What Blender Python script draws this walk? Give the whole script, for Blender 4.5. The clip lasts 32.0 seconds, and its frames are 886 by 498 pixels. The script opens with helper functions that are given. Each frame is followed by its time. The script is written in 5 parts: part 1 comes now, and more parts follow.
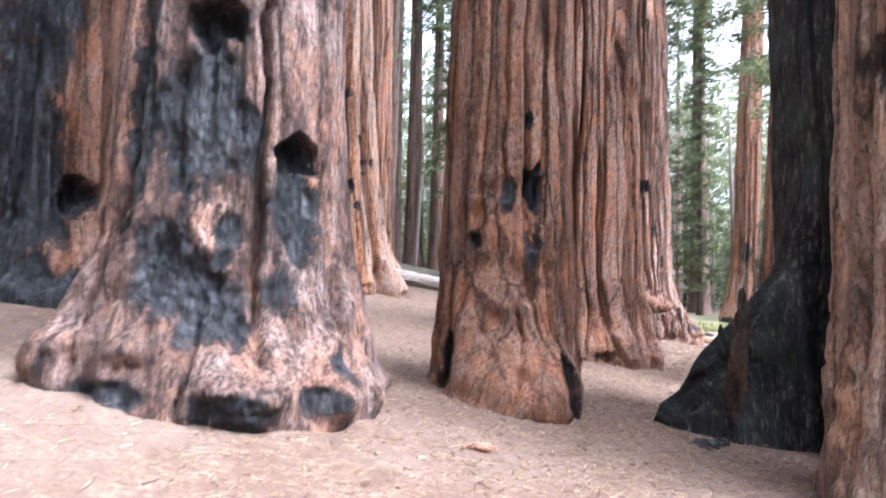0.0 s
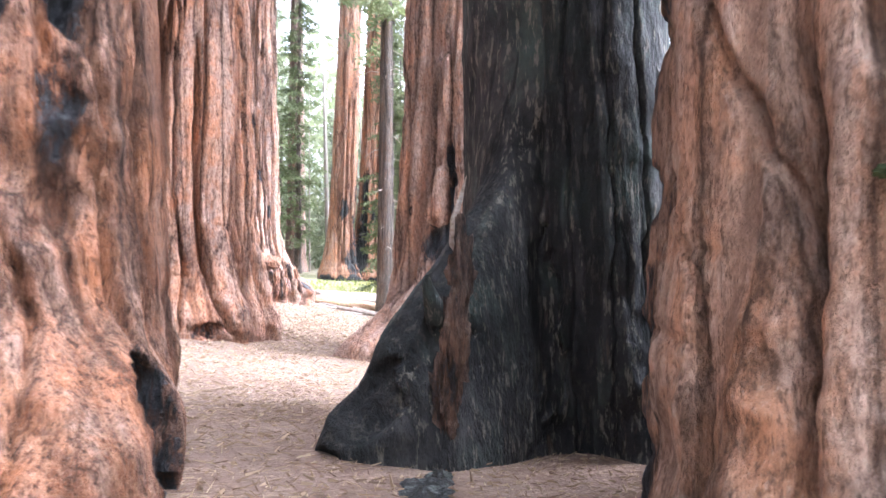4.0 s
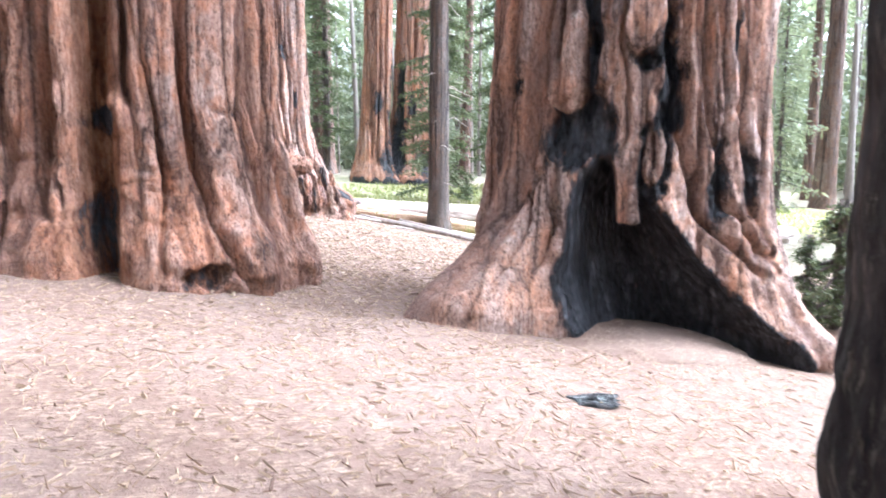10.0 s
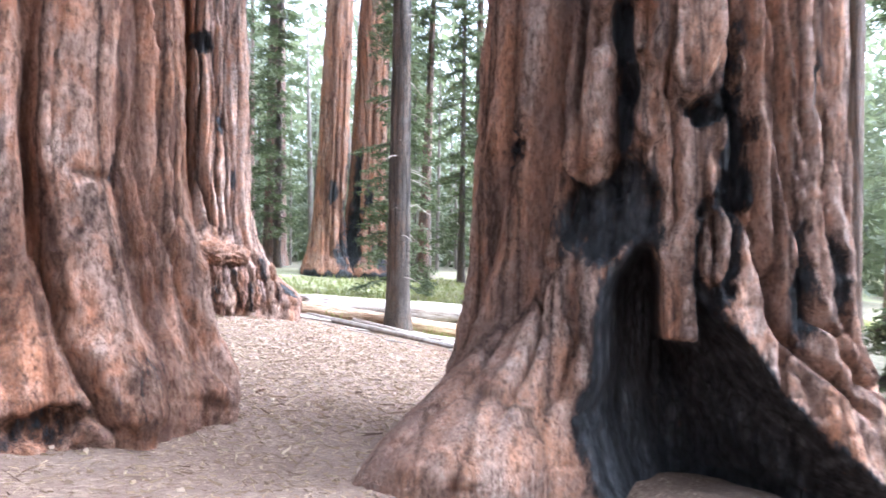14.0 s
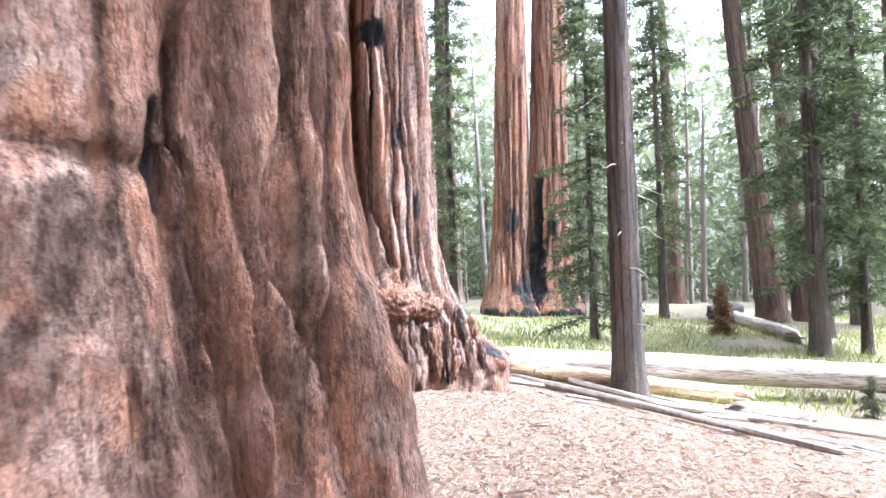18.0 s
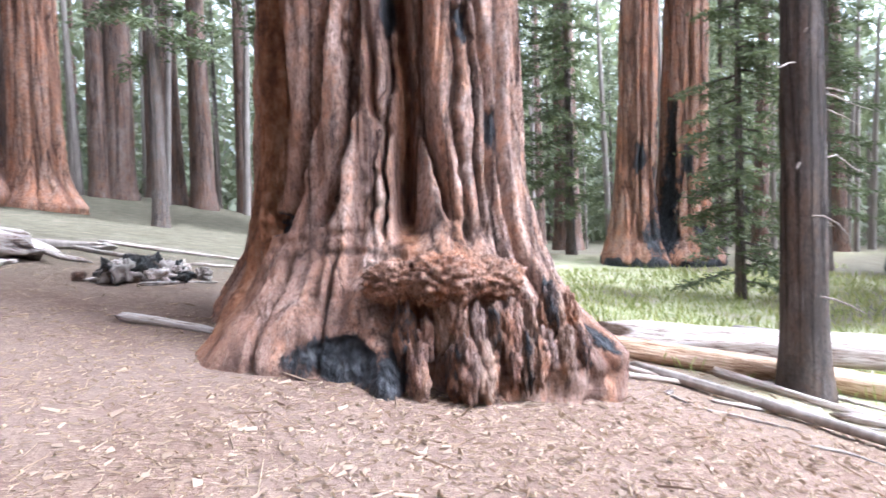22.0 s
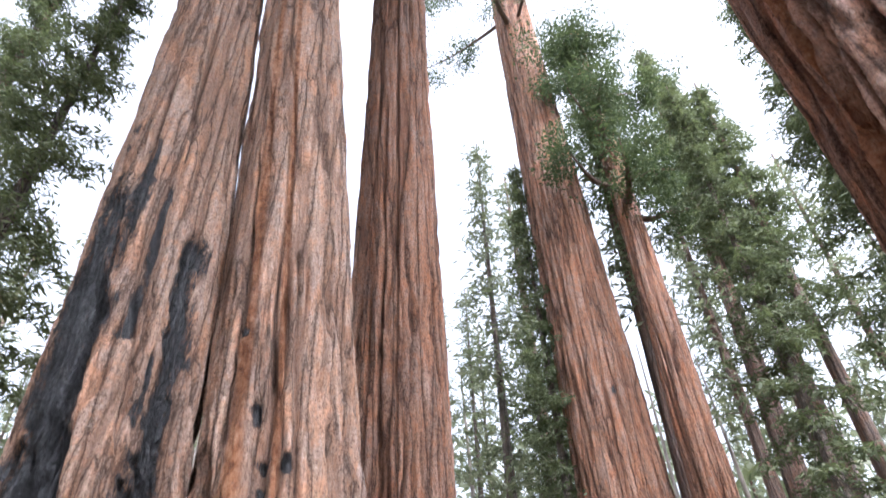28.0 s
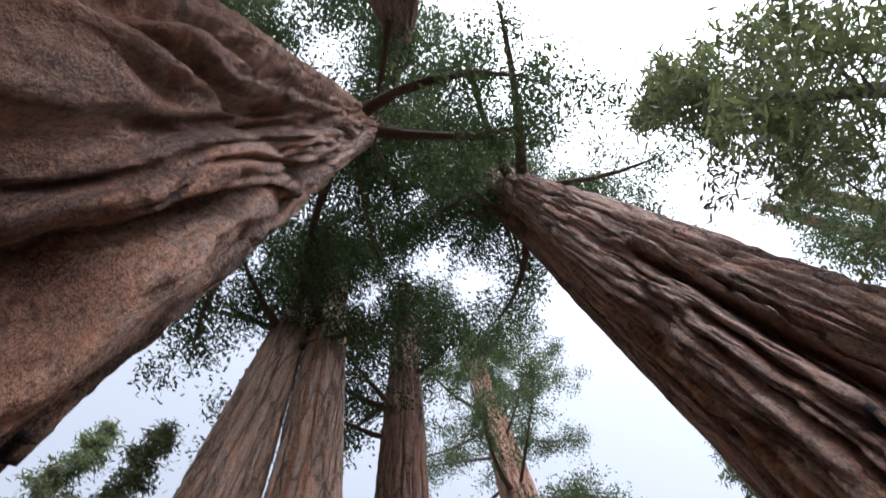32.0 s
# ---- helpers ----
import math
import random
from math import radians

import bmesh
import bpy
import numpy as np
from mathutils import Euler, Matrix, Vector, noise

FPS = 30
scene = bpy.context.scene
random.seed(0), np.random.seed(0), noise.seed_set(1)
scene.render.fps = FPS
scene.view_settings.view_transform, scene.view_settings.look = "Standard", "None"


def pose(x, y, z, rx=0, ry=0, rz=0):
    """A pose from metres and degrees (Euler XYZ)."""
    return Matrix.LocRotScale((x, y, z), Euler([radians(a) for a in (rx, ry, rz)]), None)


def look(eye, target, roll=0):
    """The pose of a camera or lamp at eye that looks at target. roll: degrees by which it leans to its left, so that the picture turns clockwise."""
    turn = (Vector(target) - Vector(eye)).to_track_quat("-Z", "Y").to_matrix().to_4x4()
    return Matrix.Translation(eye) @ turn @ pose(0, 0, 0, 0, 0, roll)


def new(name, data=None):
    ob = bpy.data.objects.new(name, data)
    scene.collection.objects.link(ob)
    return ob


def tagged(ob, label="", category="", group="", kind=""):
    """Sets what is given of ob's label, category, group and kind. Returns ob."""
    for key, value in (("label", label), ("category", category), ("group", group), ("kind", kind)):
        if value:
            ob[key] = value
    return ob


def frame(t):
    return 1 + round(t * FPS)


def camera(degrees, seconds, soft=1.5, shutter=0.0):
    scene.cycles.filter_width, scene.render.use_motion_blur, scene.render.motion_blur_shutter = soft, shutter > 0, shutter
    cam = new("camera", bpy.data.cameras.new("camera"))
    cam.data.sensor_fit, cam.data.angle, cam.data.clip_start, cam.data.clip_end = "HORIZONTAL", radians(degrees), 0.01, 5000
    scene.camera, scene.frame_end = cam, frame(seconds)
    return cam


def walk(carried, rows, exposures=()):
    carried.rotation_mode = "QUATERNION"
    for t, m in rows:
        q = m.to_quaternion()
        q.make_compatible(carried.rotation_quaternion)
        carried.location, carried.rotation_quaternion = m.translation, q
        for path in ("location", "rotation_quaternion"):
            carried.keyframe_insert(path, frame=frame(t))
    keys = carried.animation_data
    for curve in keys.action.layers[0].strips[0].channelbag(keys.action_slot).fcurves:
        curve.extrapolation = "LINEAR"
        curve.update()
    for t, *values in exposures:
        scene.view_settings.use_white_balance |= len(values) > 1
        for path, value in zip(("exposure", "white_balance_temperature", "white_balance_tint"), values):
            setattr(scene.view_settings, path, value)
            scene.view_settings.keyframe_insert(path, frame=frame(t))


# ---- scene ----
cam = camera(66.24, 32.0, shutter=0.35)
PATH = [
    (0.00, (0.002, 0.254, 1.602), (0.098, 4.247, 1.812), 1.19),
    (0.50, (-0.092, 0.744, 1.569), (0.375, 4.693, 2.008), 0.26),
    (1.00, (-0.152, 1.265, 1.547), (0.733, 5.146, 1.940), 0.14),
    (1.50, (-0.114, 1.752, 1.535), (1.212, 5.518, 1.774), 1.40),
    (2.00, (0.021, 2.272, 1.527), (1.497, 5.976, 1.844), 2.29),
    (2.50, (0.189, 2.760, 1.499), (1.974, 6.328, 1.795), 2.58),
    (4.50, (1.128, 4.678, 1.335), (3.497, 7.896, 1.157), 0.08),
    (5.00, (1.405, 5.071, 1.330), (3.791, 8.246, 0.853), -0.52),
    (5.50, (1.626, 5.462, 1.333), (4.197, 8.459, 0.696), -0.60),
    (6.00, (1.887, 5.806, 1.333), (4.662, 8.600, 0.629), -1.32),
    (6.50, (2.113, 6.112, 1.363), (5.144, 8.664, 0.818), -1.12),
    (7.00, (2.233, 6.398, 1.349), (5.672, 8.374, 0.830), -1.71),
    (7.50, (2.327, 6.679, 1.323), (5.832, 8.559, 0.902), 3.29),
    (8.00, (2.368, 6.998, 1.302), (5.638, 9.279, 0.988), 0.08),
    (8.50, (2.328, 7.395, 1.303), (5.241, 10.086, 0.779), 1.03),
    (9.00, (2.302, 7.788, 1.321), (4.980, 10.691, 0.685), -0.32),
    (9.50, (2.325, 8.156, 1.347), (4.697, 11.314, 0.714), 0.60),
    (10.00, (2.393, 8.520, 1.375), (4.545, 11.843, 0.802), 0.30),
    (10.50, (2.442, 8.875, 1.405), (4.299, 12.399, 1.042), 0.16),
    (11.00, (2.512, 9.223, 1.414), (4.127, 12.850, 0.927), 0.90),
    (11.50, (2.606, 9.516, 1.421), (3.919, 13.293, 1.298), 1.48),
    (12.00, (2.718, 9.775, 1.418), (4.155, 13.507, 1.381), -0.70),
    (12.50, (2.929, 10.011, 1.390), (5.012, 13.426, 1.391), 0.12),
    (13.00, (3.219, 10.181, 1.348), (5.711, 13.308, 1.231), -0.14),
    (13.50, (3.448, 10.350, 1.318), (5.986, 13.437, 1.158), 1.36),
    (14.00, (3.582, 10.595, 1.292), (5.969, 13.804, 1.269), 0.91),
    (14.50, (3.682, 10.854, 1.273), (5.621, 14.352, 1.285), -0.03),
    (15.00, (3.853, 11.165, 1.235), (5.551, 14.786, 1.290), 0.56),
    (15.50, (3.975, 11.514, 1.208), (5.696, 15.124, 1.126), -0.14),
    (17.50, (4.471, 13.933, 1.414), (6.016, 17.623, 1.475), -3.31),
    (18.00, (4.691, 14.436, 1.447), (6.240, 18.120, 1.614), -1.59),
    (18.50, (4.877, 14.892, 1.477), (6.414, 18.584, 1.485), -2.58),
    (19.00, (5.077, 15.318, 1.520), (6.829, 18.912, 1.436), -3.88),
    (19.50, (5.300, 15.705, 1.566), (7.017, 19.317, 1.483), -1.95),
    (20.00, (5.522, 16.071, 1.615), (7.205, 19.695, 1.445), -4.85),
    (20.50, (5.734, 16.407, 1.650), (7.343, 20.068, 1.564), -2.69),
    (21.00, (5.996, 16.723, 1.654), (7.294, 20.505, 1.542), -1.39),
    (21.50, (6.190, 17.033, 1.625), (7.256, 20.884, 1.443), -2.80),
    (22.00, (6.361, 17.361, 1.578), (7.215, 21.266, 1.424), -1.76),
    (22.50, (6.507, 17.697, 1.524), (6.785, 21.687, 1.522), -0.79),
    (23.00, (6.564, 18.008, 1.482), (6.661, 22.007, 1.455), -2.12),
    (23.50, (6.525, 18.350, 1.463), (6.056, 22.323, 1.499), -1.28),
    (24.00, (6.421, 18.695, 1.459), (5.334, 22.542, 1.594), -0.39),
    (24.50, (6.252, 19.021, 1.480), (4.718, 22.707, 1.744), -1.78),
    (25.00, (6.109, 19.306, 1.528), (4.273, 22.814, 2.100), -3.06),
    (25.50, (6.028, 19.546, 1.591), (3.846, 22.773, 2.502), -0.78),
    (26.00, (5.924, 19.670, 1.653), (3.617, 22.674, 2.938), -2.01),
    (26.50, (5.845, 19.716, 1.677), (3.617, 22.569, 3.379), -1.54),
    (28.50, (5.850, 19.500, 1.620), (4.062, 21.660, 4.472), -3.06),
    (29.00, (5.850, 19.500, 1.620), (4.189, 21.550, 4.626), -2.31),
    (29.50, (5.850, 19.500, 1.620), (4.346, 21.379, 4.815), -3.45),
    (30.00, (5.850, 19.500, 1.620), (4.575, 21.195, 5.012), -5.47),
    (30.50, (5.850, 19.500, 1.620), (4.854, 20.945, 5.215), -7.13),
    (31.00, (5.850, 19.500, 1.620), (5.050, 20.710, 5.348), -8.93),
    (31.50, (5.850, 19.500, 1.620), (5.307, 20.435, 5.471), -11.49),
    (32.00, (5.850, 19.500, 1.620), (5.508, 20.157, 5.551), -15.68),
]
walk(cam, [(t, look(e, g, r)) for t, e, g, r in PATH],
     [(0, 1.45, 5300, 15), (1, 1.65, 5300, 15), (2, 1.8, 5300, 14), (3.5, 2.2, 5350, 14), (6, 2.75, 5200, 12), (8, 2.6, 5050, 11), (9, 2.5, 5050, 11), (10, 2.12, 5080, 11), (12, 1.8, 5050, 10), (15.2, 1.9, 5000, 10), (18.2, 2.0, 5150, 12), (19.5, 1.65, 5150, 13), (21, 1.5, 5150, 13), (25, 1.5, 5150, 12), (28.5, 0.85, 5650, 14), (30, 0.4, 5650, 14), (32, -0.15, 5650, 12)])

# ---- world, sun, exposure ----
SUN_EL, SUN_AZ = radians(54), radians(-22)
world = bpy.data.worlds.new("sky")
scene.world = world
world.use_nodes = True
wn = world.node_tree.nodes
sky = wn.new("ShaderNodeTexSky")
sky.sky_type, sky.sun_disc, sky.sun_elevation, sky.sun_rotation = "NISHITA", False, SUN_EL, radians(90) - SUN_AZ
sky.air_density, sky.dust_density, sky.ozone_density = 1.0, 10.0, 0.2
haze = wn.new("ShaderNodeHueSaturation")
haze.inputs["Saturation"].default_value, haze.inputs["Value"].default_value = 0.18, 2.7
world.node_tree.links.new(sky.outputs[0], haze.inputs["Color"])
world.node_tree.links.new(haze.outputs[0], wn["Background"].inputs[0])
wn["Background"].inputs[1].default_value = 0.15
sun_data = bpy.data.lights.new("sun", "SUN")
sun_data.energy, sun_data.angle, sun_data.color = 0.85, radians(24), (1.0, 0.93, 0.84)
sun = new("sun", sun_data)
sun.matrix_world = look((math.cos(SUN_AZ) * 60, math.sin(SUN_AZ) * 60, 60 * math.tan(SUN_EL)), (0, 0, 0))


# ---- numeric helpers ----
def hash3(ix, iy, iz, seed):
    n = (ix * 73856093) ^ (iy * 19349663) ^ (iz * 83492791) ^ (seed * 265443576 + 97)
    n &= 0xFFFFFFFF
    n = ((n ^ (n >> 13)) * 1274126177) & 0xFFFFFFFF
    n ^= n >> 16
    return (n & 0xFFFF) / 32767.5 - 1.0


def vn(x, y, z, seed=0):
    """Smooth value noise from -1 to 1."""
    x, y, z = np.broadcast_arrays(x, y, z)
    fx, fy, fz = np.floor(x), np.floor(y), np.floor(z)
    ix, iy, iz = fx.astype(np.int64), fy.astype(np.int64), fz.astype(np.int64)
    u, v, w = x - fx, y - fy, z - fz
    u, v, w = u * u * (3 - 2 * u), v * v * (3 - 2 * v), w * w * (3 - 2 * w)
    out = 0
    for a in (0, 1):
        for b in (0, 1):
            for c in (0, 1):
                out = out + hash3(ix + a, iy + b, iz + c, seed) * (u if a else 1 - u) * (v if b else 1 - v) * (w if c else 1 - w)
    return out


def fb(x, y, z, seed=0, octaves=3):
    return sum(vn(x * 2 ** k, y * 2 ** k, z * 2 ** k, seed + 17 * k) * 0.55 ** k for k in range(octaves))


def smooth(a, b, v):
    t = np.clip((v - a) / (b - a), 0, 1)
    return t * t * (3 - 2 * t)


def soft(v):
    return np.logaddexp(0, np.asarray(v) * 2) / 2


def height(x, y):
    """The lie of the ground: it falls to the meadow and climbs behind the big trees."""
    z = -0.145 * (np.minimum(x, 16) - 2.7) - 0.03 * np.maximum(x - 16, 0) + 0.055 * soft(np.minimum(y, 48) - 15) - 0.05 * soft(6 - y)
    left = 1 / (1 + np.exp(np.clip((x - 5) / 2, -30, 30)))
    z = z + left * (0.055 * soft(np.minimum(y, 33) - 27) - 0.03 * soft(np.minimum(y, 48) - 34) + 0.085 * soft(np.minimum(y, 66) - 50))
    z = z + 0.25 * np.exp(-((x - 7.4) ** 2 + (y - 24.6) ** 2) / 9)
    far = smooth(60, 170, np.hypot(x - 5, y - 15))
    z = np.clip(z, -6, 9) * (1 - far) + far * 5
    return z + 0.035 * vn(x * 0.9, y * 0.9, 0 * x, 5) + 0.012 * vn(x * 3.1, y * 3.1, 0 * x, 6)


def ground_at(x, y):
    return float(height(np.float64(x), np.float64(y)))


def mesh_from(name, verts, faces, material, smooth_shade=True):
    me = bpy.data.meshes.new(name)
    verts, faces = np.asarray(verts, np.float32).reshape(-1, 3), np.asarray(faces, np.int32)
    n, k = faces.shape
    me.vertices.add(len(verts))
    me.vertices.foreach_set("co", verts.ravel())
    me.loops.add(n * k)
    me.loops.foreach_set("vertex_index", faces.ravel())
    me.polygons.add(n)
    me.polygons.foreach_set("loop_start", np.arange(0, n * k, k, dtype=np.int32))
    me.polygons.foreach_set("use_smooth", np.full(n, smooth_shade))
    me.update(calc_edges=True)
    if material:
        me.materials.append(material)
    return me


def thing(name, x, y, z, label, category, group="", kind=""):
    ob = new(name)
    ob.location = (x, y, z)
    return tagged(ob, label, category, group, kind)


def piece(name, me, parent, label="", kind=""):
    ob = new(name, me)
    ob.parent = parent
    return tagged(ob, label, kind=kind)


# ---- materials ----
class Mat:
    def __init__(self, name, rough=0.9, spec=0.2):
        self.m = bpy.data.materials.new(name)
        self.m.use_nodes = True
        self.t = self.m.node_tree
        self.b = self.t.nodes["Principled BSDF"]
        self.b.inputs["Roughness"].default_value = rough
        self.b.inputs["Specular IOR Level"].default_value = spec

    def node(self, kind, **inputs):
        n = self.t.nodes.new("ShaderNode" + kind)
        for k, v in inputs.items():
            key = k.replace("_", " ")
            if isinstance(v, bpy.types.NodeSocket):
                self.t.links.new(v, n.inputs[key])
            else:
                n.inputs[key].default_value = v
        return n

    def link(self, a, b):
        self.t.links.new(a, b)

    def coords(self, sx=1, sy=1, sz=1, which="Object"):
        tc = self.node("TexCoord")
        mp = self.node("Mapping", Scale=(sx, sy, sz))
        self.link(tc.outputs[which], mp.inputs["Vector"])
        return mp.outputs[0]

    def noise(self, vec, scale, detail=4, rough=0.6):
        return self.node("TexNoise", Vector=vec, Scale=scale, Detail=detail, Roughness=rough).outputs["Fac"]

    def ramp(self, fac, stops):
        n = self.t.nodes.new("ShaderNodeValToRGB")
        self.link(fac, n.inputs[0])
        e = n.color_ramp.elements
        while len(e) < len(stops):
            e.new(0.5)
        for el, (p, c) in zip(e, stops):
            el.position, el.color = p, (*c, 1)
        return n.outputs[0]

    def mix(self, fac, a, b, mode="MIX"):
        n = self.t.nodes.new("ShaderNodeMix")
        n.data_type, n.blend_type = "RGBA", mode
        for sock, v in ((n.inputs[0], fac), (n.inputs[6], a), (n.inputs[7], b)):
            if isinstance(v, bpy.types.NodeSocket):
                self.link(v, sock)
            elif isinstance(v, tuple):
                sock.default_value = (*v, 1)
            else:
                sock.default_value = v
        return n.outputs[2]

    def math(self, op, a, b):
        n = self.t.nodes.new("ShaderNodeMath")
        n.operation = op
        for sock, v in zip(n.inputs, (a, b)):
            if isinstance(v, bpy.types.NodeSocket):
                self.link(v, sock)
            else:
                sock.default_value = v
        return n.outputs[0]

    def attr(self, name):
        n = self.t.nodes.new("ShaderNodeAttribute")
        n.attribute_name = name
        return n.outputs["Fac"]

    def bump(self, heights, strength=0.6, distance=0.02, before=None):
        n = self.node("Bump", Strength=strength, Distance=distance, Height=heights)
        if before:
            self.link(before, n.inputs["Normal"])
        return n.outputs[0]

    def done(self, colour, normal=None):
        if isinstance(colour, tuple):
            self.b.inputs["Base Color"].default_value = (*colour, 1)
        else:
            self.link(colour, self.b.inputs["Base Color"])
        if normal:
            self.link(normal, self.b.inputs["Normal"])
        return self.m


def bark(name, dark, mid, light, fibre=1.0, ash_stops=((0.022, 0.022, 0.024), (0.068, 0.069, 0.075), (0.19, 0.187, 0.185))):
    """Fibrous bark: red-brown furrows darkened by painted-in shade, weathered grey-pink plates, and charred areas where
    the mesh carries them.
    """
    m = Mat(name, 0.85, 0.25)
    long = m.coords(5.0 * fibre, 5.0 * fibre, 0.8)
    n1 = m.noise(long, 1.0, 6, 0.62)
    grain = m.noise(m.coords(24 * fibre, 24 * fibre, 15), 1.0, 5, 0.75)
    chunk = m.noise(m.coords(7, 7, 4.5), 1.0, 6, 0.7)
    n3 = m.noise(m.coords(1.0, 1.0, 0.7), 1.0, 5, 0.62)
    bent = m.node("VectorMath")
    bent.operation = "MULTIPLY_ADD"
    bent.inputs[1].default_value = (0.7, 0.7, 0.7)
    m.link(m.node("TexNoise", Vector=m.coords(2.2, 2.2, 1.4), Scale=1.0, Detail=4.0).outputs["Color"], bent.inputs[0])
    m.link(m.coords(3.5 * fibre, 3.5 * fibre, 0.6), bent.inputs[2])
    split = m.node("TexVoronoi", Scale=1.0)
    split.feature = "DISTANCE_TO_EDGE"
    m.link(bent.outputs[0], split.inputs["Vector"])
    gap = m.math("ADD", split.outputs["Distance"], m.math("MULTIPLY", m.math("SUBTRACT", chunk, 0.42), 0.3))
    plate = tuple(0.5 * a + 0.5 * b for a, b in zip(light, (0.40, 0.345, 0.325)))
    old = m.math("ADD", m.math("MULTIPLY", m.attr("weather_shade"), 0.55), m.math("MULTIPLY", m.math("SUBTRACT", n3, 0.5), 2.2))
    col = m.mix(m.ramp(old, [(0.2, (0, 0, 0)), (0.85, (0.75, 0.75, 0.75))]), mid, plate)
    col = m.mix(m.ramp(n1, [(0.5, (0, 0, 0)), (0.72, (0.7, 0.7, 0.7))]), col, light)
    col = m.mix(m.ramp(n1, [(0.28, (0.75, 0.75, 0.75)), (0.46, (0, 0, 0))]), col, dark)
    warm = m.ramp(m.noise(m.coords(1.6, 1.6, 0.6), 1.3, 4, 0.6), [(0.50, (0, 0, 0)), (0.66, (0.75, 0.75, 0.75))])
    col = m.mix(warm, col, (mid[0] * 1.3, mid[1] * 0.98, mid[2] * 0.72))
    col = m.mix(m.ramp(grain, [(0.36, (0.8, 0.8, 0.8)), (0.52, (0, 0, 0))]), col, dark)
    col = m.mix(m.ramp(grain, [(0.55, (0, 0, 0)), (0.72, (0.45, 0.45, 0.45))]), col, tuple(min(0.8, c * 1.35 + 0.04) for c in light))
    patch = m.noise(m.coords(5.2, 5.2, 3.4), 1.0, 5, 0.66)
    col = m.mix(m.ramp(patch, [(0.50, (0, 0, 0)), (0.64, (0.65, 0.65, 0.65))]), col, (mid[0] * 1.22, mid[1] * 1.0, mid[2] * 0.82))
    col = m.mix(m.ramp(patch, [(0.34, (0.55, 0.55, 0.55)), (0.47, (0, 0, 0))]), col, tuple(0.55 * a + 0.25 * b for a, b in zip(mid, (0.30, 0.27, 0.27))))
    fleck = m.noise(m.coords(34 * fibre, 34 * fibre, 7), 1.0, 4, 0.7)
    col = m.mix(m.ramp(fleck, [(0.34, (0.75, 0.75, 0.75)), (0.46, (0, 0, 0))]), col, tuple(c * 0.8 for c in dark))
    col = m.mix(m.ramp(fleck, [(0.60, (0, 0, 0)), (0.74, (0.5, 0.5, 0.5))]), col, tuple(min(0.8, c * 1.3 + 0.03) for c in light))
    fissure = m.attr("fissure")
    col = m.mix(m.math("MULTIPLY", m.ramp(gap, [(0.0, (0.4, 0.4, 0.4)), (0.05, (0, 0, 0))]), fissure), col, tuple(c * 0.6 for c in dark))
    # deepest furrows and cracks mixed darker: crevice shade put into the colour
    col = m.mix(m.ramp(m.attr("weather_shade"), [(0.0, (0.5, 0.5, 0.5)), (0.25, (0, 0, 0))]), col, tuple(c * 1.3 for c in dark))
    rift = m.node("TexVoronoi", Scale=1.0)
    rift.feature = "DISTANCE_TO_EDGE"
    bend = m.node("VectorMath")
    bend.operation = "MULTIPLY_ADD"
    bend.inputs[1].default_value = (0.35, 0.35, 0.35)
    m.link(m.node("TexNoise", Vector=m.coords(1.5, 1.5, 0.8), Scale=1.0, Detail=5.0).outputs["Color"], bend.inputs[0])
    m.link(m.coords(2.4 * fibre, 2.4 * fibre, 0.11), bend.inputs[2])
    m.link(bend.outputs[0], rift.inputs["Vector"])
    long_gap = m.math("ADD", rift.outputs["Distance"], m.math("MULTIPLY", m.math("SUBTRACT", grain, 0.5), 0.12))
    col = m.mix(m.math("MULTIPLY", m.ramp(long_gap, [(0.0, (0.8, 0.8, 0.8)), (0.055, (0, 0, 0))]), fissure), col, tuple(c * 0.5 for c in dark))
    # fresh orange bark, toned darker on some sides to carry their shade
    rust_shade = m.math("MULTIPLY", m.attr("fresh_shade"), m.ramp(n3, [(0.30, (0.35, 0.35, 0.35)), (0.5, (1, 1, 1))]))
    col = m.mix(rust_shade, col, m.ramp(chunk, [(0.36, (0.13, 0.05, 0.024)), (0.5, (0.31, 0.13, 0.06)), (0.68, (0.47, 0.26, 0.155))]))
    ch = m.attr("char")
    ash = m.ramp(m.noise(m.coords(9, 9, 1.6), 1.0, 6, 0.72), [(0.38, ash_stops[0]), (0.56, ash_stops[1]), (0.74, ash_stops[2])])
    cell = m.node("TexVoronoi", Vector=m.coords(16, 16, 9), Scale=1.0).outputs["Distance"]
    ash = m.mix(m.ramp(cell, [(0.35, (0, 0, 0)), (0.8, (0.6, 0.6, 0.6))]), ash, (0.010, 0.010, 0.011))
    jag = m.noise(m.coords(7, 7, 2.2), 1.0, 7, 0.78)
    edge = m.math("ADD", ch, m.math("MULTIPLY", m.math("SUBTRACT", jag, 0.5), 2.1))
    edge = m.math("ADD", edge, m.math("MULTIPLY", m.math("SUBTRACT", m.noise(m.coords(22, 22, 7), 1.0, 5, 0.75), 0.5), 1.1))
    scorch = m.ramp(edge, [(0.15, (0, 0, 0)), (0.50, (0.7, 0.7, 0.7))])
    col = m.mix(scorch, col, tuple(c * 0.55 for c in dark))
    fac = m.ramp(edge, [(0.40, (0, 0, 0)), (0.68, (1, 1, 1))])
    col = m.mix(fac, col, ash)
    m.link(m.ramp(fac, [(0, (0.82, 0.82, 0.82)), (1, (0.6, 0.6, 0.6))]), m.b.inputs["Roughness"])
    nb = m.bump(n1, 0.9, 0.07)
    nb = m.bump(m.math("MULTIPLY", m.ramp(gap, [(0.0, (0, 0, 0)), (0.13, (1, 1, 1))]), fissure), 0.8, 0.025, nb)
    nb = m.bump(chunk, 1.0, 0.05, nb)
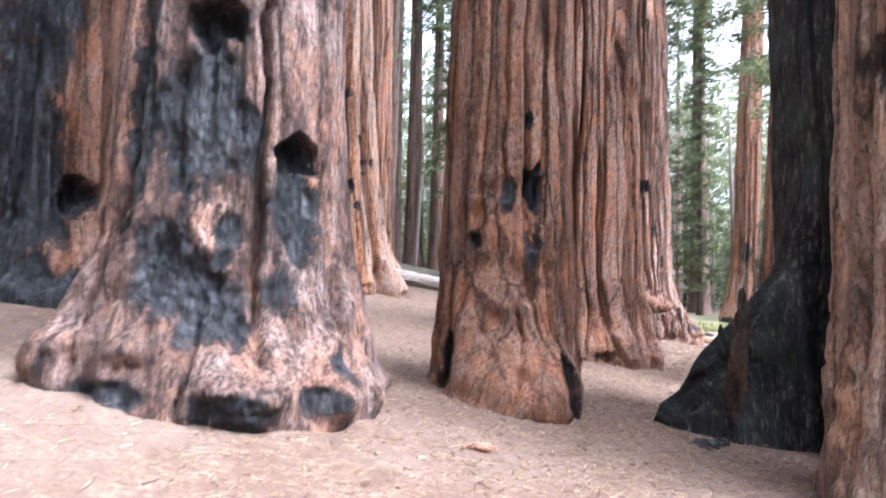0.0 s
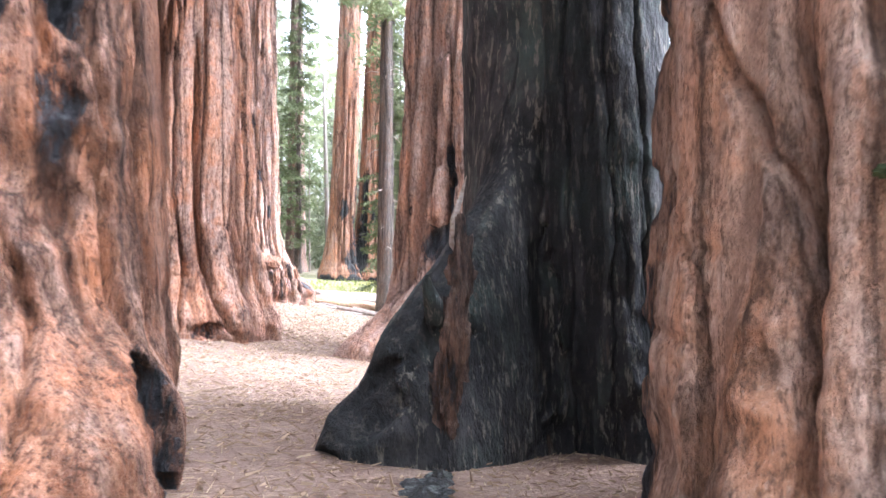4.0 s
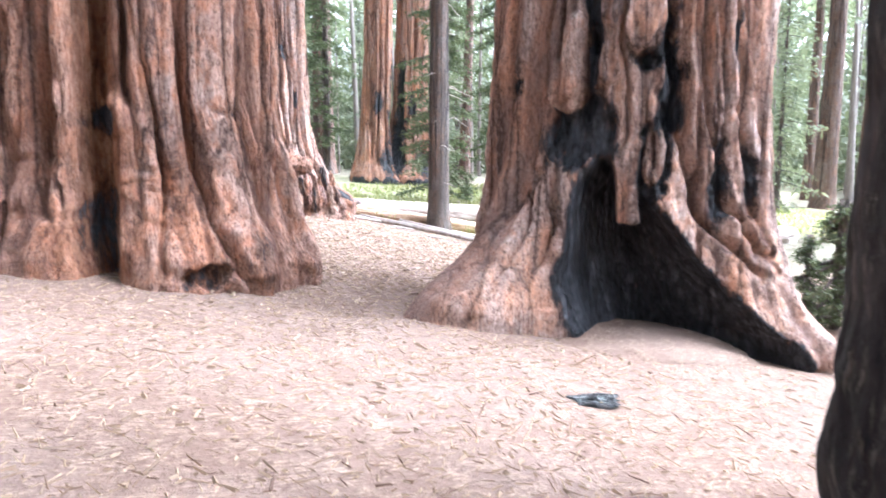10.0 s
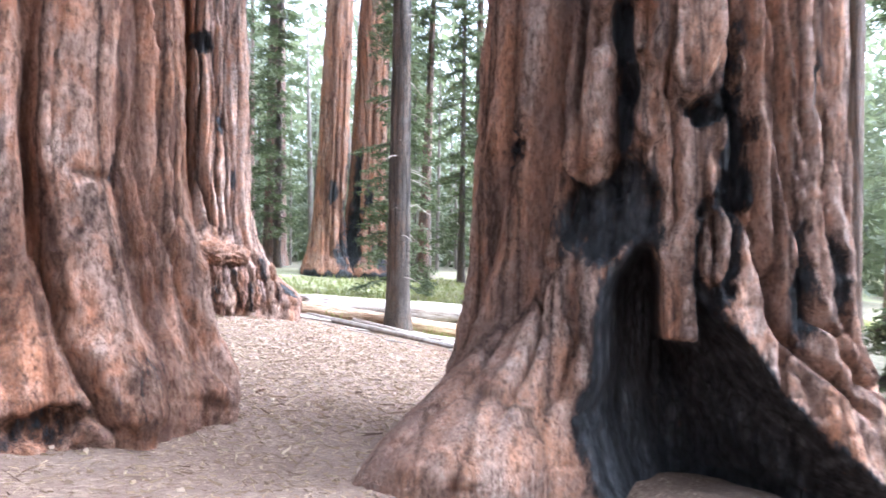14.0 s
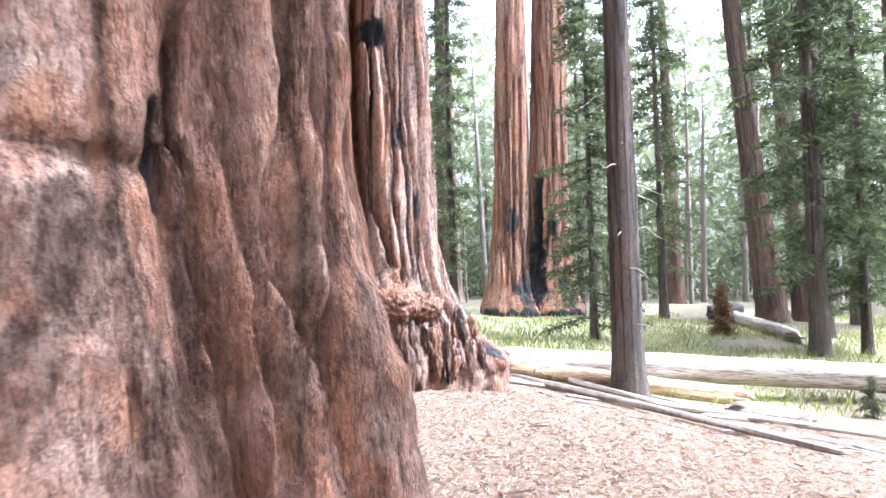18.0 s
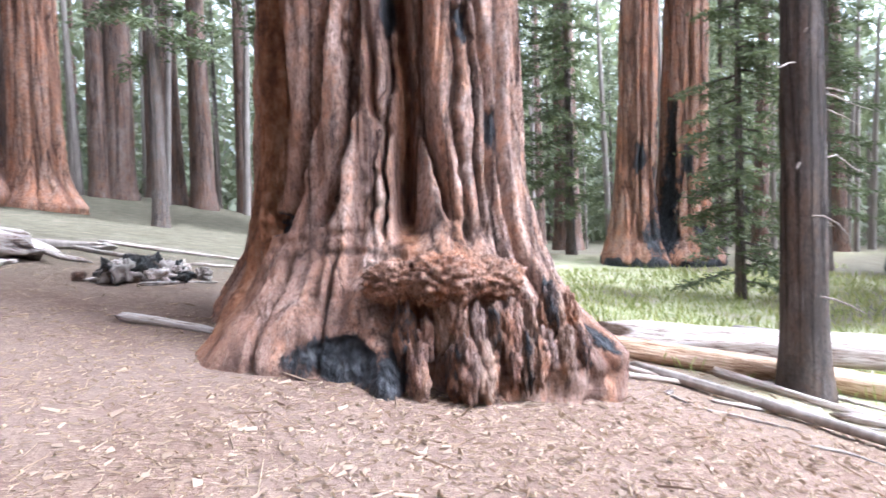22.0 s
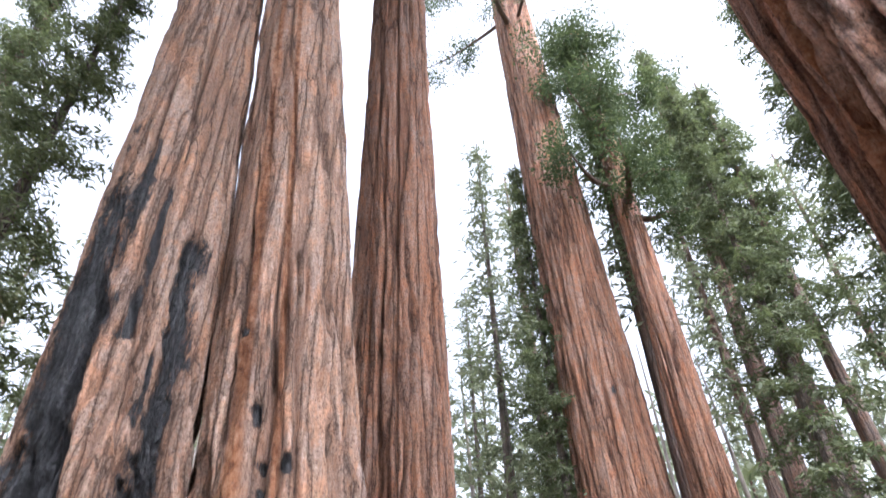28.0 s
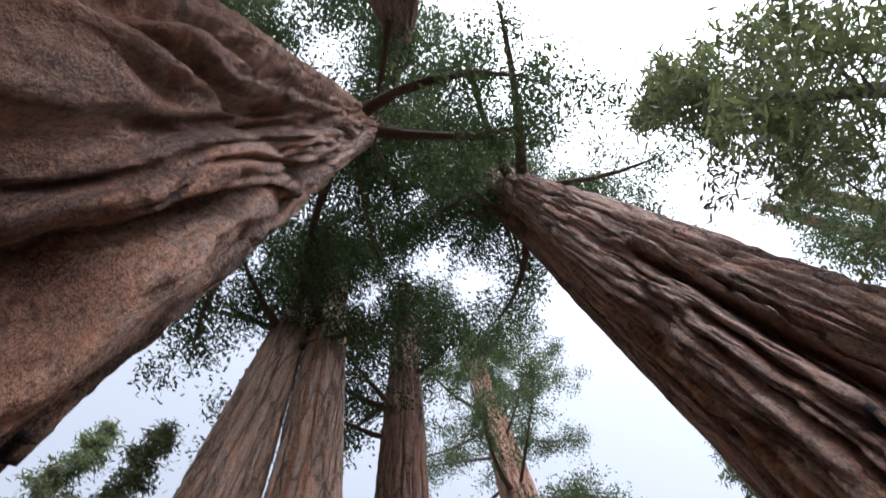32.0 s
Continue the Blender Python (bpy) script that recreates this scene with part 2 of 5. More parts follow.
    nb = m.bump(m.math("MULTIPLY", m.ramp(long_gap, [(0.0, (0, 0, 0)), (0.10, (1, 1, 1))]), fissure), 1.0, 0.05, nb)
    nb = m.bump(grain, 1.0, 0.032, nb)
    nb = m.bump(fleck, 1.0, 0.026, nb)
    nb = m.bump(m.noise(m.coords(60, 60, 45), 1.0, 3, 0.7), 0.8, 0.010, nb)
    nb = m.bump(m.math("MULTIPLY", cell, fac), 0.9, 0.03, nb)
    return m.done(col, nb)


def plain(name, stops, scale, rough=0.9, stretch=(1, 1, 1), bump=0.5, depth=0.01, spec=0.2, detail=5):
    m = Mat(name, rough, spec)
    n = m.noise(m.coords(*stretch), scale, detail, 0.65)
    big = m.noise(m.coords(), scale * 0.13, 3)
    col = m.mix(m.ramp(big, [(0.35, (0.25, 0.25, 0.25)), (0.65, (0, 0, 0))]), m.ramp(n, stops), stops[0][1])
    return m.done(col, m.bump(n, bump, depth))


def foliage(name, stops):
    m = Mat(name, 0.6, 0.3)
    geo = m.node("NewGeometry")
    r = geo.outputs["Random Per Island"]
    obj = m.node("ObjectInfo").outputs["Random"]
    col = m.ramp(r, stops)
    col = m.mix(m.math("MULTIPLY", obj, 0.35), col, tuple(c * 1.25 + 0.01 for c in stops[-1][1]))
    m.done(col)
    tr = m.node("BsdfTranslucent")
    m.link(m.mix(1.0, col, (1.0, 1.05, 0.7), "MULTIPLY"), tr.inputs[0])
    mixer = m.node("MixShader", Fac=0.4)
    m.link(m.b.outputs[0], mixer.inputs[1])
    m.link(tr.outputs[0], mixer.inputs[2])
    m.link(mixer.outputs[0], m.t.nodes["Material Output"].inputs[0])
    return m.m


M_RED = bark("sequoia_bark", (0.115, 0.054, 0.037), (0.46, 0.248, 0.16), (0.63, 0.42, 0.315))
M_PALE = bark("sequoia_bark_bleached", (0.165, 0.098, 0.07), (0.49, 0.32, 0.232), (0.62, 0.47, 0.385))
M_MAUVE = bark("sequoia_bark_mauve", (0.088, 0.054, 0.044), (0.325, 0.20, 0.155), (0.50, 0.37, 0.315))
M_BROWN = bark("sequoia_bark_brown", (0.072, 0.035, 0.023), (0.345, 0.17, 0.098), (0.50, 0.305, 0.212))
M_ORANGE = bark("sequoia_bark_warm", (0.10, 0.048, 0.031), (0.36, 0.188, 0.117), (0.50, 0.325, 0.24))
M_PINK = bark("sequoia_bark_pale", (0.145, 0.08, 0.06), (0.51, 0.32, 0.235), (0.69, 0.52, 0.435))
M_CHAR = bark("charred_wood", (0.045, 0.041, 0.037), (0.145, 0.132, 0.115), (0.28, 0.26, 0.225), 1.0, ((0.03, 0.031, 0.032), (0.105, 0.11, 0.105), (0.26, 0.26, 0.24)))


def charred(name):
    """Burnt-out heartwood: matt black, flecked with grey and brown, greened by lichen in patches, its cracks darkened
    by painted-in shade.
    """
    m = Mat(name, 0.85, 0.22)
    crust = m.noise(m.coords(3.0, 3.0, 2.0), 1.0, 7, 0.7)
    col = m.ramp(crust, [(0.30, (0.012, 0.012, 0.013)), (0.52, (0.032, 0.031, 0.031)), (0.72, (0.085, 0.077, 0.072))])
    damp = m.ramp(m.noise(m.coords(1.1, 1.1, 0.8), 1.0, 5, 0.65), [(0.48, (0, 0, 0)), (0.64, (0.7, 0.7, 0.7))])
    col = m.mix(damp, col, (0.062, 0.082, 0.070))
    blue = m.ramp(m.noise(m.coords(1.7, 1.7, 0.9), 1.3, 4, 0.6), [(0.52, (0, 0, 0)), (0.7, (0.6, 0.6, 0.6))])
    col = m.mix(blue, col, (0.085, 0.075, 0.078))
    fleck = m.noise(m.coords(17, 17, 4), 1.0, 5, 0.72)
    col = m.mix(m.ramp(fleck, [(0.54, (0, 0, 0)), (0.62, (0.75, 0.75, 0.75))]), col, (0.17, 0.15, 0.12))
    brown = m.ramp(m.noise(m.coords(9, 9, 1.3), 1.0, 5, 0.68), [(0.60, (0, 0, 0)), (0.72, (0.55, 0.55, 0.55))])
    col = m.mix(brown, col, (0.15, 0.10, 0.072))
    # carved cracks go near black, their shade painted over the char
    col = m.mix(m.ramp(m.attr("weather_shade"), [(0.05, (0.7, 0.7, 0.7)), (0.4, (0, 0, 0))]), col, (0.010, 0.010, 0.011))
    nb = m.bump(crust, 1.0, 0.10)
    nb = m.bump(m.noise(m.coords(11, 11, 5), 1.0, 5, 0.7), 1.0, 0.04, nb)
    nb = m.bump(fleck, 0.8, 0.018, nb)
    return m.done(col, nb)


M_BURNT = charred("burnt_heartwood")
M_PINE = bark("pine_bark", (0.06, 0.05, 0.043), (0.15, 0.12, 0.10), (0.28, 0.23, 0.20), 2.2)
M_FARBARK = bark("far_bark", (0.08, 0.052, 0.042), (0.19, 0.125, 0.095), (0.30, 0.22, 0.18), 1.5)
M_LOG = plain("bleached_wood", [(0.34, (0.13, 0.09, 0.07)), (0.44, (0.40, 0.33, 0.28)), (0.7, (0.62, 0.57, 0.52))], 3.0, 0.85, (1, 9, 9), 0.9, 0.03)
M_TANLOG = plain("tan_wood", [(0.34, (0.20, 0.11, 0.065)), (0.5, (0.46, 0.31, 0.20)), (0.7, (0.60, 0.47, 0.36))], 3.0, 0.85, (1, 9, 9), 0.9, 0.03)
M_STEM = plain("pale_stems", [(0.3, (0.16, 0.13, 0.11)), (0.7, (0.34, 0.30, 0.265))], 3.0, 0.9, (3, 3, 0.4))
M_TWIG = plain("twig_wood", [(0.3, (0.16, 0.10, 0.07)), (0.7, (0.42, 0.32, 0.25))], 4.0)
M_NEEDLE = foliage("fir_needles", [(0.0, (0.058, 0.074, 0.038)), (0.6, (0.102, 0.120, 0.066)), (1.0, (0.17, 0.185, 0.108))])
# distance haze is painted into these needles as a paler, greyer green
M_HAZENEEDLE = foliage("hazed_fir_needles", [(0.0, (0.12, 0.135, 0.09)), (0.6, (0.175, 0.19, 0.13)), (1.0, (0.26, 0.27, 0.20))])
M_SEQ = foliage("sequoia_leaves", [(0.0, (0.035, 0.055, 0.026)), (0.6, (0.06, 0.085, 0.042)), (1.0, (0.10, 0.12, 0.06))])
M_MOSS = plain("moss", [(0.3, (0.03, 0.042, 0.018)), (0.7, (0.075, 0.095, 0.042))], 30, 0.95)
M_DEAD = foliage("dead_needles", [(0.0, (0.16, 0.09, 0.055)), (1.0, (0.34, 0.21, 0.14))])
M_GRASS = foliage("meadow_grass", [(0.0, (0.16, 0.22, 0.06)), (0.6, (0.30, 0.33, 0.11)), (1.0, (0.45, 0.42, 0.20))])


def litter_material():
    m = Mat("needle_litter", 0.95, 0.1)
    strands = None
    for turn, seed_off in ((0.3, 0.0), (1.35, 7.0), (2.4, 13.0)):
        tc = m.node("TexCoord")
        mp = m.node("Mapping", Scale=(11, 75, 11), Rotation=(0, 0, turn), Location=(seed_off, seed_off, 0))
        m.link(tc.outputs["Object"], mp.inputs["Vector"])
        n = m.noise(mp.outputs[0], 1.0, 3, 0.6)
        strands = n if strands is None else m.math("MAXIMUM", strands, n)
    fine = m.noise(m.coords(1, 1, 1), 30, 6, 0.72)
    mid_n = m.noise(m.coords(1, 1, 1), 5.0, 6, 0.7)
    big = m.noise(m.coords(1, 1, 1), 0.5, 5, 0.62)
    col = m.ramp(strands, [(0.48, (0.10, 0.059, 0.041)), (0.60, (0.30, 0.207, 0.148)), (0.74, (0.52, 0.405, 0.305))])
    col = m.mix(m.ramp(fine, [(0.36, (0.8, 0.8, 0.8)), (0.55, (0, 0, 0))]), col, (0.13, 0.078, 0.057))
    col = m.mix(m.ramp(mid_n, [(0.42, (0.85, 0.85, 0.85)), (0.55, (0, 0, 0))]), col, (0.165, 0.106, 0.077))
    col = m.mix(m.ramp(big, [(0.42, (0, 0, 0)), (0.62, (0.5, 0.5, 0.5))]), col, (0.235, 0.172, 0.135))
    green = m.attr("meadow")
    gn = m.ramp(m.noise(m.coords(1, 1, 1), 1.1, 6, 0.75), [(0.35, (0.20, 0.22, 0.09)), (0.52, (0.34, 0.33, 0.19)), (0.66, (0.40, 0.36, 0.29))])
    col = m.mix(green, col, gn)
    # grey-green far floor, darkened too: the wood's shade is mixed into its colour
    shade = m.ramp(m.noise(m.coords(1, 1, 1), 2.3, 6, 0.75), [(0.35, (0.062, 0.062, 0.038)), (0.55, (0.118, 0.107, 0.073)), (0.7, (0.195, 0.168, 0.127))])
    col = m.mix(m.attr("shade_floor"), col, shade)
    nb = m.bump(mid_n, 0.7, 0.07)
    nb = m.bump(fine, 0.8, 0.025, nb)
    nb = m.bump(strands, 0.8, 0.012, nb)
    return m.done(col, nb)


M_GROUND = litter_material()
M_CHIP = foliage("litter_piece", [(0.0, (0.09, 0.048, 0.03)), (0.4, (0.22, 0.135, 0.085)), (0.8, (0.33, 0.225, 0.15)), (1.0, (0.43, 0.32, 0.235))])

# ---- ground ----
def ground_sheet():
    step = np.concatenate([-np.geomspace(600, 16, 40), np.linspace(-15.5, 15.5, 260), np.geomspace(16, 600, 40)])
    gx, gy = np.meshgrid(step + 5.0, step * 1.0 + 15.0, indexing="ij")
    gz = height(gx, gy)
    k = len(step)
    idx = np.arange(k * k).reshape(k, k)
    quads = np.stack([idx[:-1, :-1], idx[1:, :-1], idx[1:, 1:], idx[:-1, 1:]], -1).reshape(-1, 4)
    me = mesh_from("ground", np.stack([gx, gy, gz], -1), quads, M_GROUND)
    meadow = smooth(0.35, 0.65, 0.5 + 0.45 * fb(gx * 0.25, gy * 0.25, 0 * gx, 9) + 0.0) * smooth(10.5, 14, gx + 0.35 * (24 - gy) * 0) * smooth(22.5, 25, gy) * (1 - smooth(40, 60, gy))
    # away from the walk the floor takes the colour with shade painted in
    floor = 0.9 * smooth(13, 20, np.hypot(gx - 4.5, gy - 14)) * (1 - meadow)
    at = me.attributes.new("meadow", "FLOAT", "POINT")
    at.data.foreach_set("value", meadow.ravel().astype(np.float32))
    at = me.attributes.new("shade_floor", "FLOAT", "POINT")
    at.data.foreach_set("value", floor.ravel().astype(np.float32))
    ob = new("ground", me)
    return tagged(ob, "forest floor of tan needle litter with a grassy meadow", "ground", kind="structure")


ground_sheet()


# ---- giant trunks ----
def wrap(a):
    return (a + math.pi) % (2 * math.pi) - math.pi


def trunk_rows(top, dz0, grow):
    zs, z, dz = [], -0.6, dz0
    while z < top:
        zs.append(z)
        z += dz
        if z > 3.0:
            dz = min(dz * grow, 1.2)
    return np.array(zs + [top])


def up_line(points, TH, Z, r):
    """Distance across a line that runs up the trunk through (angle, height) points, and how much of it is there."""
    pts = sorted(points, key=lambda p: p[1])
    zs, angles = [p[1] for p in pts], [p[0] for p in pts]
    du = wrap(TH - np.radians(np.interp(Z, zs, angles))) * r
    return du, smooth(zs[0] - 0.1, zs[0] + 0.1, Z) * (1 - smooth(zs[-1] - 0.3, zs[-1], Z))


def trunk_mesh(name, material, r3, rb, top, seed, feet=(), clefts=(), scars=(), caves=(), bumps=(), cracks=(), tongues=(), seams=(), nt=280, dz0=0.03, grow=1.028,
               flare_h=0.8, furrow=0.11, freq=2.6, lean=(0, 0), char_base=0.0, char_fn=None, rough=0.05, thin=0.62, undercut=0.08, place=None, furrow_up=0.0, fresh_shade=()):
    """A trunk round its own axis: flare, buttress feet, furrowed bark, burnt scars and hollows. Angles in degrees, the rest in metres."""
    th = np.linspace(-math.pi, math.pi, nt, endpoint=False)
    zs = trunk_rows(top, dz0, grow)
    TH, Z = np.meshgrid(th, zs, indexing="ij")
    zc = np.maximum(Z, 0)
    c, s = np.cos(TH), np.sin(TH)
    X, Y = c * r3, s * r3
    r = r3 * (1 - thin * (zc / top) ** 0.85) + (rb - r3) * np.exp(-(zc / flare_h) ** 1.15)
    r *= 1 + 0.05 * vn(X * 0.7, Y * 0.7, Z * 0.09, seed)
    for a, dr, w, hh, *power in feet:
        r += dr * np.exp(-(wrap(TH - radians(a)) / radians(w)) ** 2) * np.exp(-(zc / hh) ** (power[0] if power else 1.4))
    lie = height(place[0] + r * c, place[1] + r * s) - place[2] if place else 0 * r
    toe = np.clip((r - r3) / 0.8, 0, 1.6) * (1 - smooth(-0.05, 0.42, Z - lie)) ** 1.4
    r -= undercut * 1.2 * toe * (1 + 0.9 * vn(X * 2.2, Y * 2.2, 0 * Z, seed + 61)) + 0.05 * toe * vn(X * 5, Y * 5, Z * 4, seed + 62)
    wx = X + 0.16 * vn(X * 1.3, Y * 1.3, Z * 0.5, seed + 1)
    wy = Y + 0.16 * vn(X * 1.3 + 9, Y * 1.3, Z * 0.5, seed + 2)
    n1 = 1 - np.abs(vn(wx * freq, wy * freq, Z * 0.11, seed + 3))
    n2 = 1 - np.abs(vn(wx * freq * 2.3, wy * freq * 2.3, Z * 0.3, seed + 4))
    n3 = 1 - np.abs(vn(wx * freq * 4.6, wy * freq * 4.6, Z * 0.75, seed + 14))
    scale = np.clip(r3, 0.4, 2) / 1.5
    amp = furrow * scale * (0.6 + 0.4 * vn(X, Y, Z * 0.4, seed + 5)) * (0.45 + 0.55 * smooth(0.1, 1.4, zc)) * (1 + furrow_up * smooth(3, 9, zc))
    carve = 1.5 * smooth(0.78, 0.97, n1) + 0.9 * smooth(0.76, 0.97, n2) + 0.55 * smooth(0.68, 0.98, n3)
    # high on weathered plates, low in carved furrows where shade is painted
    weather_shade = 1 - np.clip(carve, 0, 1.4) / 1.4
    r -= amp * carve * (1 - 0.4 * zc / top)
    low = np.exp(-(zc / 1.3) ** 2)
    r += rough * (0.25 + low) * (fb(X * 1.9, Y * 1.9, Z * 1.5, seed + 6) + 0.5 * vn(X * 6, Y * 6, Z * 4, seed + 7))
    r += 0.014 * scale * vn(X * 11, Y * 11, Z * 3.2, seed + 8)
    r += 0.022 * scale * smooth(0.0, 0.16, vn(wx * 4.6, wy * 4.6, Z * 1.3, seed + 70)) * (0.4 + 0.6 * smooth(0.2, 1.2, zc))
    wrinkle = 1 - np.abs(vn(X * 1.2 + 3, Y * 1.2, Z * 5.5 + 0.8 * vn(X, Y, 0 * Z, seed + 72), seed + 71))
    r -= 0.022 * scale * smooth(0.86, 1.0, wrinkle) * np.exp(-(zc / 2.0) ** 2) * smooth(-0.2, 0.3, vn(X * 0.9, Y * 0.9, Z * 0.9, seed + 73))
    r += 0.009 * scale * vn(X * 17, Y * 17, Z * 13, seed + 74)
    char = np.full_like(r, char_base)
    if char_fn:
        char = np.maximum(char, char_fn(TH, Z, seed))
    for a, depth, w, z0, z1 in clefts:
        wob = 0.12 * vn(Z * 0.7, Z * 0 + a, Z * 0, seed + 11)
        m = np.exp(-((wrap(TH - radians(a) - wob / r3) * r3) / w) ** 2) * smooth(z0 - 0.25, z0 + 0.1, Z) * (1 - smooth(z1 - 0.8, z1, Z))
        r -= depth * m
    for a, z0, w, hh, depth, amount in scars:
        du = wrap(TH - radians(a)) * np.maximum(r, r3)
        k = 1.6 / math.sqrt(max(w, 0.1))
        d = np.hypot((du + 0.3 * w * vn(X * 1.7, Y * 1.7, Z * 1.1, seed + 50)) / w, (Z - z0) / hh) + 0.34 * fb((0.8 * X + 0.3 * Y + 0.34 * Z) * k * 2.0, (0.8 * Y - 0.3 * X + 0.26 * Z) * k * 2.0, (0.52 * Z - 0.4 * X + 0.3 * Y) * k * 2.0, seed + int(abs(a) * 7 + z0 * 13), 4)
        m = 1 - smooth(0.72, 1.02, d)
        r -= depth * m
        char = np.maximum(char, amount * (1 - smooth(0.45, 1.5, d)))
    for wide, depth, points in cracks:
        du, there = up_line(points, TH, Z, np.maximum(r, r3))
        du = du + 0.05 * vn(Z * 2.3, Z * 0 + wide * 90, Z * 0 + points[0][0], seed + 81) + 0.02 * vn(Z * 9, Z * 0, Z * 0 + points[0][0], seed + 82)
        m = np.exp(-(np.abs(du) / (wide * (1 + 0.5 * vn(Z * 1.6, Z * 0 + points[0][0], Z * 0, seed + 83)))) ** 1.7) * there
        r -= depth * m
        r += 0.08 * depth * np.exp(-((np.abs(du) - 2.2 * wide) / wide) ** 2) * there
        weather_shade = weather_shade * (1 - m)
    for a0, a1, z0, depth in seams:
        u = wrap(TH - radians((a0 + a1) / 2)) / radians(abs(a1 - a0) / 2)
        dz = Z - z0 - 0.05 * vn(X * 2.5, Y * 2.5, 0 * Z, seed + 85) - 0.02 * vn(X * 9, Y * 9, 0 * Z, seed + 86)
        r -= depth * np.exp(-(dz / 0.035) ** 2) * (1 - smooth(0.7, 1.0, np.abs(u)))
    for edges, depth, tongue in caves:
        ze, lo, hi = [e[0] for e in edges], [e[1] for e in edges], [e[2] for e in edges]
        wob = 3.0 * vn(X * 3, Y * 3, Z * 2.2, seed + 21)
        inside = np.minimum(wrap(TH - np.radians(np.interp(Z, ze, lo) + wob)), wrap(np.radians(np.interp(Z, ze, hi) + wob) - TH)) * r3
        roof = ze[-1] - Z
        inside = np.minimum(inside, roof * 0.8)
        hang = 0
        if tongue:
            du, there = up_line(tongue, TH, Z, r3)
            hang = (1 - smooth(0.10, 0.24, np.abs(du) + 0.05 * vn(X * 4, Y * 4, Z * 3, seed + 22))) * smooth(tongue[0][1] - 0.02, tongue[0][1] + 0.12, Z)
        m = smooth(0.0, 0.12, inside) * (1 - hang)
        deep = depth * (0.55 + 0.45 * smooth(0.1, 0.7, inside)) + 0.10 * vn(X * 2.2, Y * 2.2, Z * 1.8, seed + 23)
        r -= deep * m
        char = np.maximum(char, smooth(-0.13, 0.06, inside) * (1 - 0.85 * hang))
    for wide, proud, points in tongues:
        du, there = up_line(points, TH, Z, np.maximum(r, r3))
        end = wide * np.sqrt(np.clip((Z - points[0][1]) / (1.3 * wide), 0, 1))
        m = (1 - smooth(0.75, 1.05, np.abs(du + 0.06 * vn(X * 2, Y * 2, Z * 2, seed + 24)) / np.maximum(end, 0.01))) * there
        r += proud * m
        char = char * (1 - 0.9 * m)
    for a, z0, w, hh, dr, lump in bumps:
        du = wrap(TH - radians(a)) * np.maximum(r, r3)
        m = np.exp(-(np.hypot(du / w, (Z - z0) / hh)) ** 4)
        r += m * (dr + lump * (1 - 2 * np.abs(vn(X * 4.5, Y * 4.5, Z * 3.2, seed + 31))) + 0.5 * lump * vn(X * 11, Y * 11, Z * 6, seed + 32))
    r = np.maximum(r, 0.04)
    V = np.stack([r * c + lean[0] * zc, r * s + lean[1] * zc, Z], -1)
    nz = len(zs)
    idx = np.arange(nt * nz).reshape(nt, nz)
    nxt = np.roll(idx, -1, 0)
    quads = np.stack([idx[:, :-1], nxt[:, :-1], nxt[:, 1:], idx[:, 1:]], -1).reshape(-1, 4)
    me = mesh_from(name, V, quads, material)
    at = me.attributes.new("char", "FLOAT", "POINT")
    at.data.foreach_set("value", np.clip(char, 0, 1).ravel().astype(np.float32))
    at = me.attributes.new("fissure", "FLOAT", "POINT")
    out = np.clip((r - 1.12 * r3) / (0.35 * r3), 0, 1)
    at.data.foreach_set("value", (0.4 + 0.6 * smooth(0.2, 1.5, zc) * (1 - out)).ravel().astype(np.float32))
    # trunk sides and streaks that take the orange with shade in it
    red = np.zeros_like(r)
    for a, w in fresh_shade:
        red = np.maximum(red, np.exp(-(wrap(TH - radians(a)) / radians(w)) ** 4))
    at = me.attributes.new("fresh_shade", "FLOAT", "POINT")
    at.data.foreach_set("value", red.ravel().astype(np.float32))
    at = me.attributes.new("weather_shade", "FLOAT", "POINT")
    at.data.foreach_set("value", weather_shade.ravel().astype(np.float32))
    return me


def tube(points, radii, sides=7):
    """Vertices and quads of a bent, tapered branch."""
    P = [Vector(p) for p in points]
    verts, quads = [], []
    for i, (p, rr) in enumerate(zip(P, radii)):
        d = (P[min(i + 1, len(P) - 1)] - P[max(i - 1, 0)]).normalized()
        u = d.cross(Vector((0.3, 0.2, 1)) if abs(d.z) < 0.9 else Vector((1, 0, 0))).normalized()
        v = d.cross(u)
        for k in range(sides):
            a = 2 * math.pi * k / sides
            verts.append(p + (u * math.cos(a) + v * math.sin(a)) * rr)
        if i:
            b = (i - 1) * sides
            quads += [(b + k, b + (k + 1) % sides, b + sides + (k + 1) % sides, b + sides + k) for k in range(sides)]
    return [tuple(v) for v in verts], quads


def sprays(centres, spread, count, length, width, rng, droop=0.3, flat=0.55):
    """Small pointed leaf sprays scattered round each centre: one quad each."""
    centres = np.repeat(np.asarray(centres, float), count, 0)
    n = len(centres)
    p = centres + rng.normal(0, 1, (n, 3)) * np.asarray(spread) * 0.55
    d = rng.normal(0, 1, (n, 3)) * (1, 1, flat) - (0, 0, droop)
    d /= np.linalg.norm(d, axis=1)[:, None]
    side = np.cross(d, rng.normal(0, 1, (n, 3)))
    side /= np.linalg.norm(side, axis=1)[:, None] + 1e-9
    ln = length * rng.uniform(0.6, 1.3, (n, 1))
    wd = width * rng.uniform(0.6, 1.3, (n, 1))
    V = np.stack([p, p + d * ln * 0.45 + side * wd, p + d * ln, p + d * ln * 0.4 - side * wd], 1).reshape(-1, 3)
    return V, np.arange(n * 4).reshape(-1, 4)


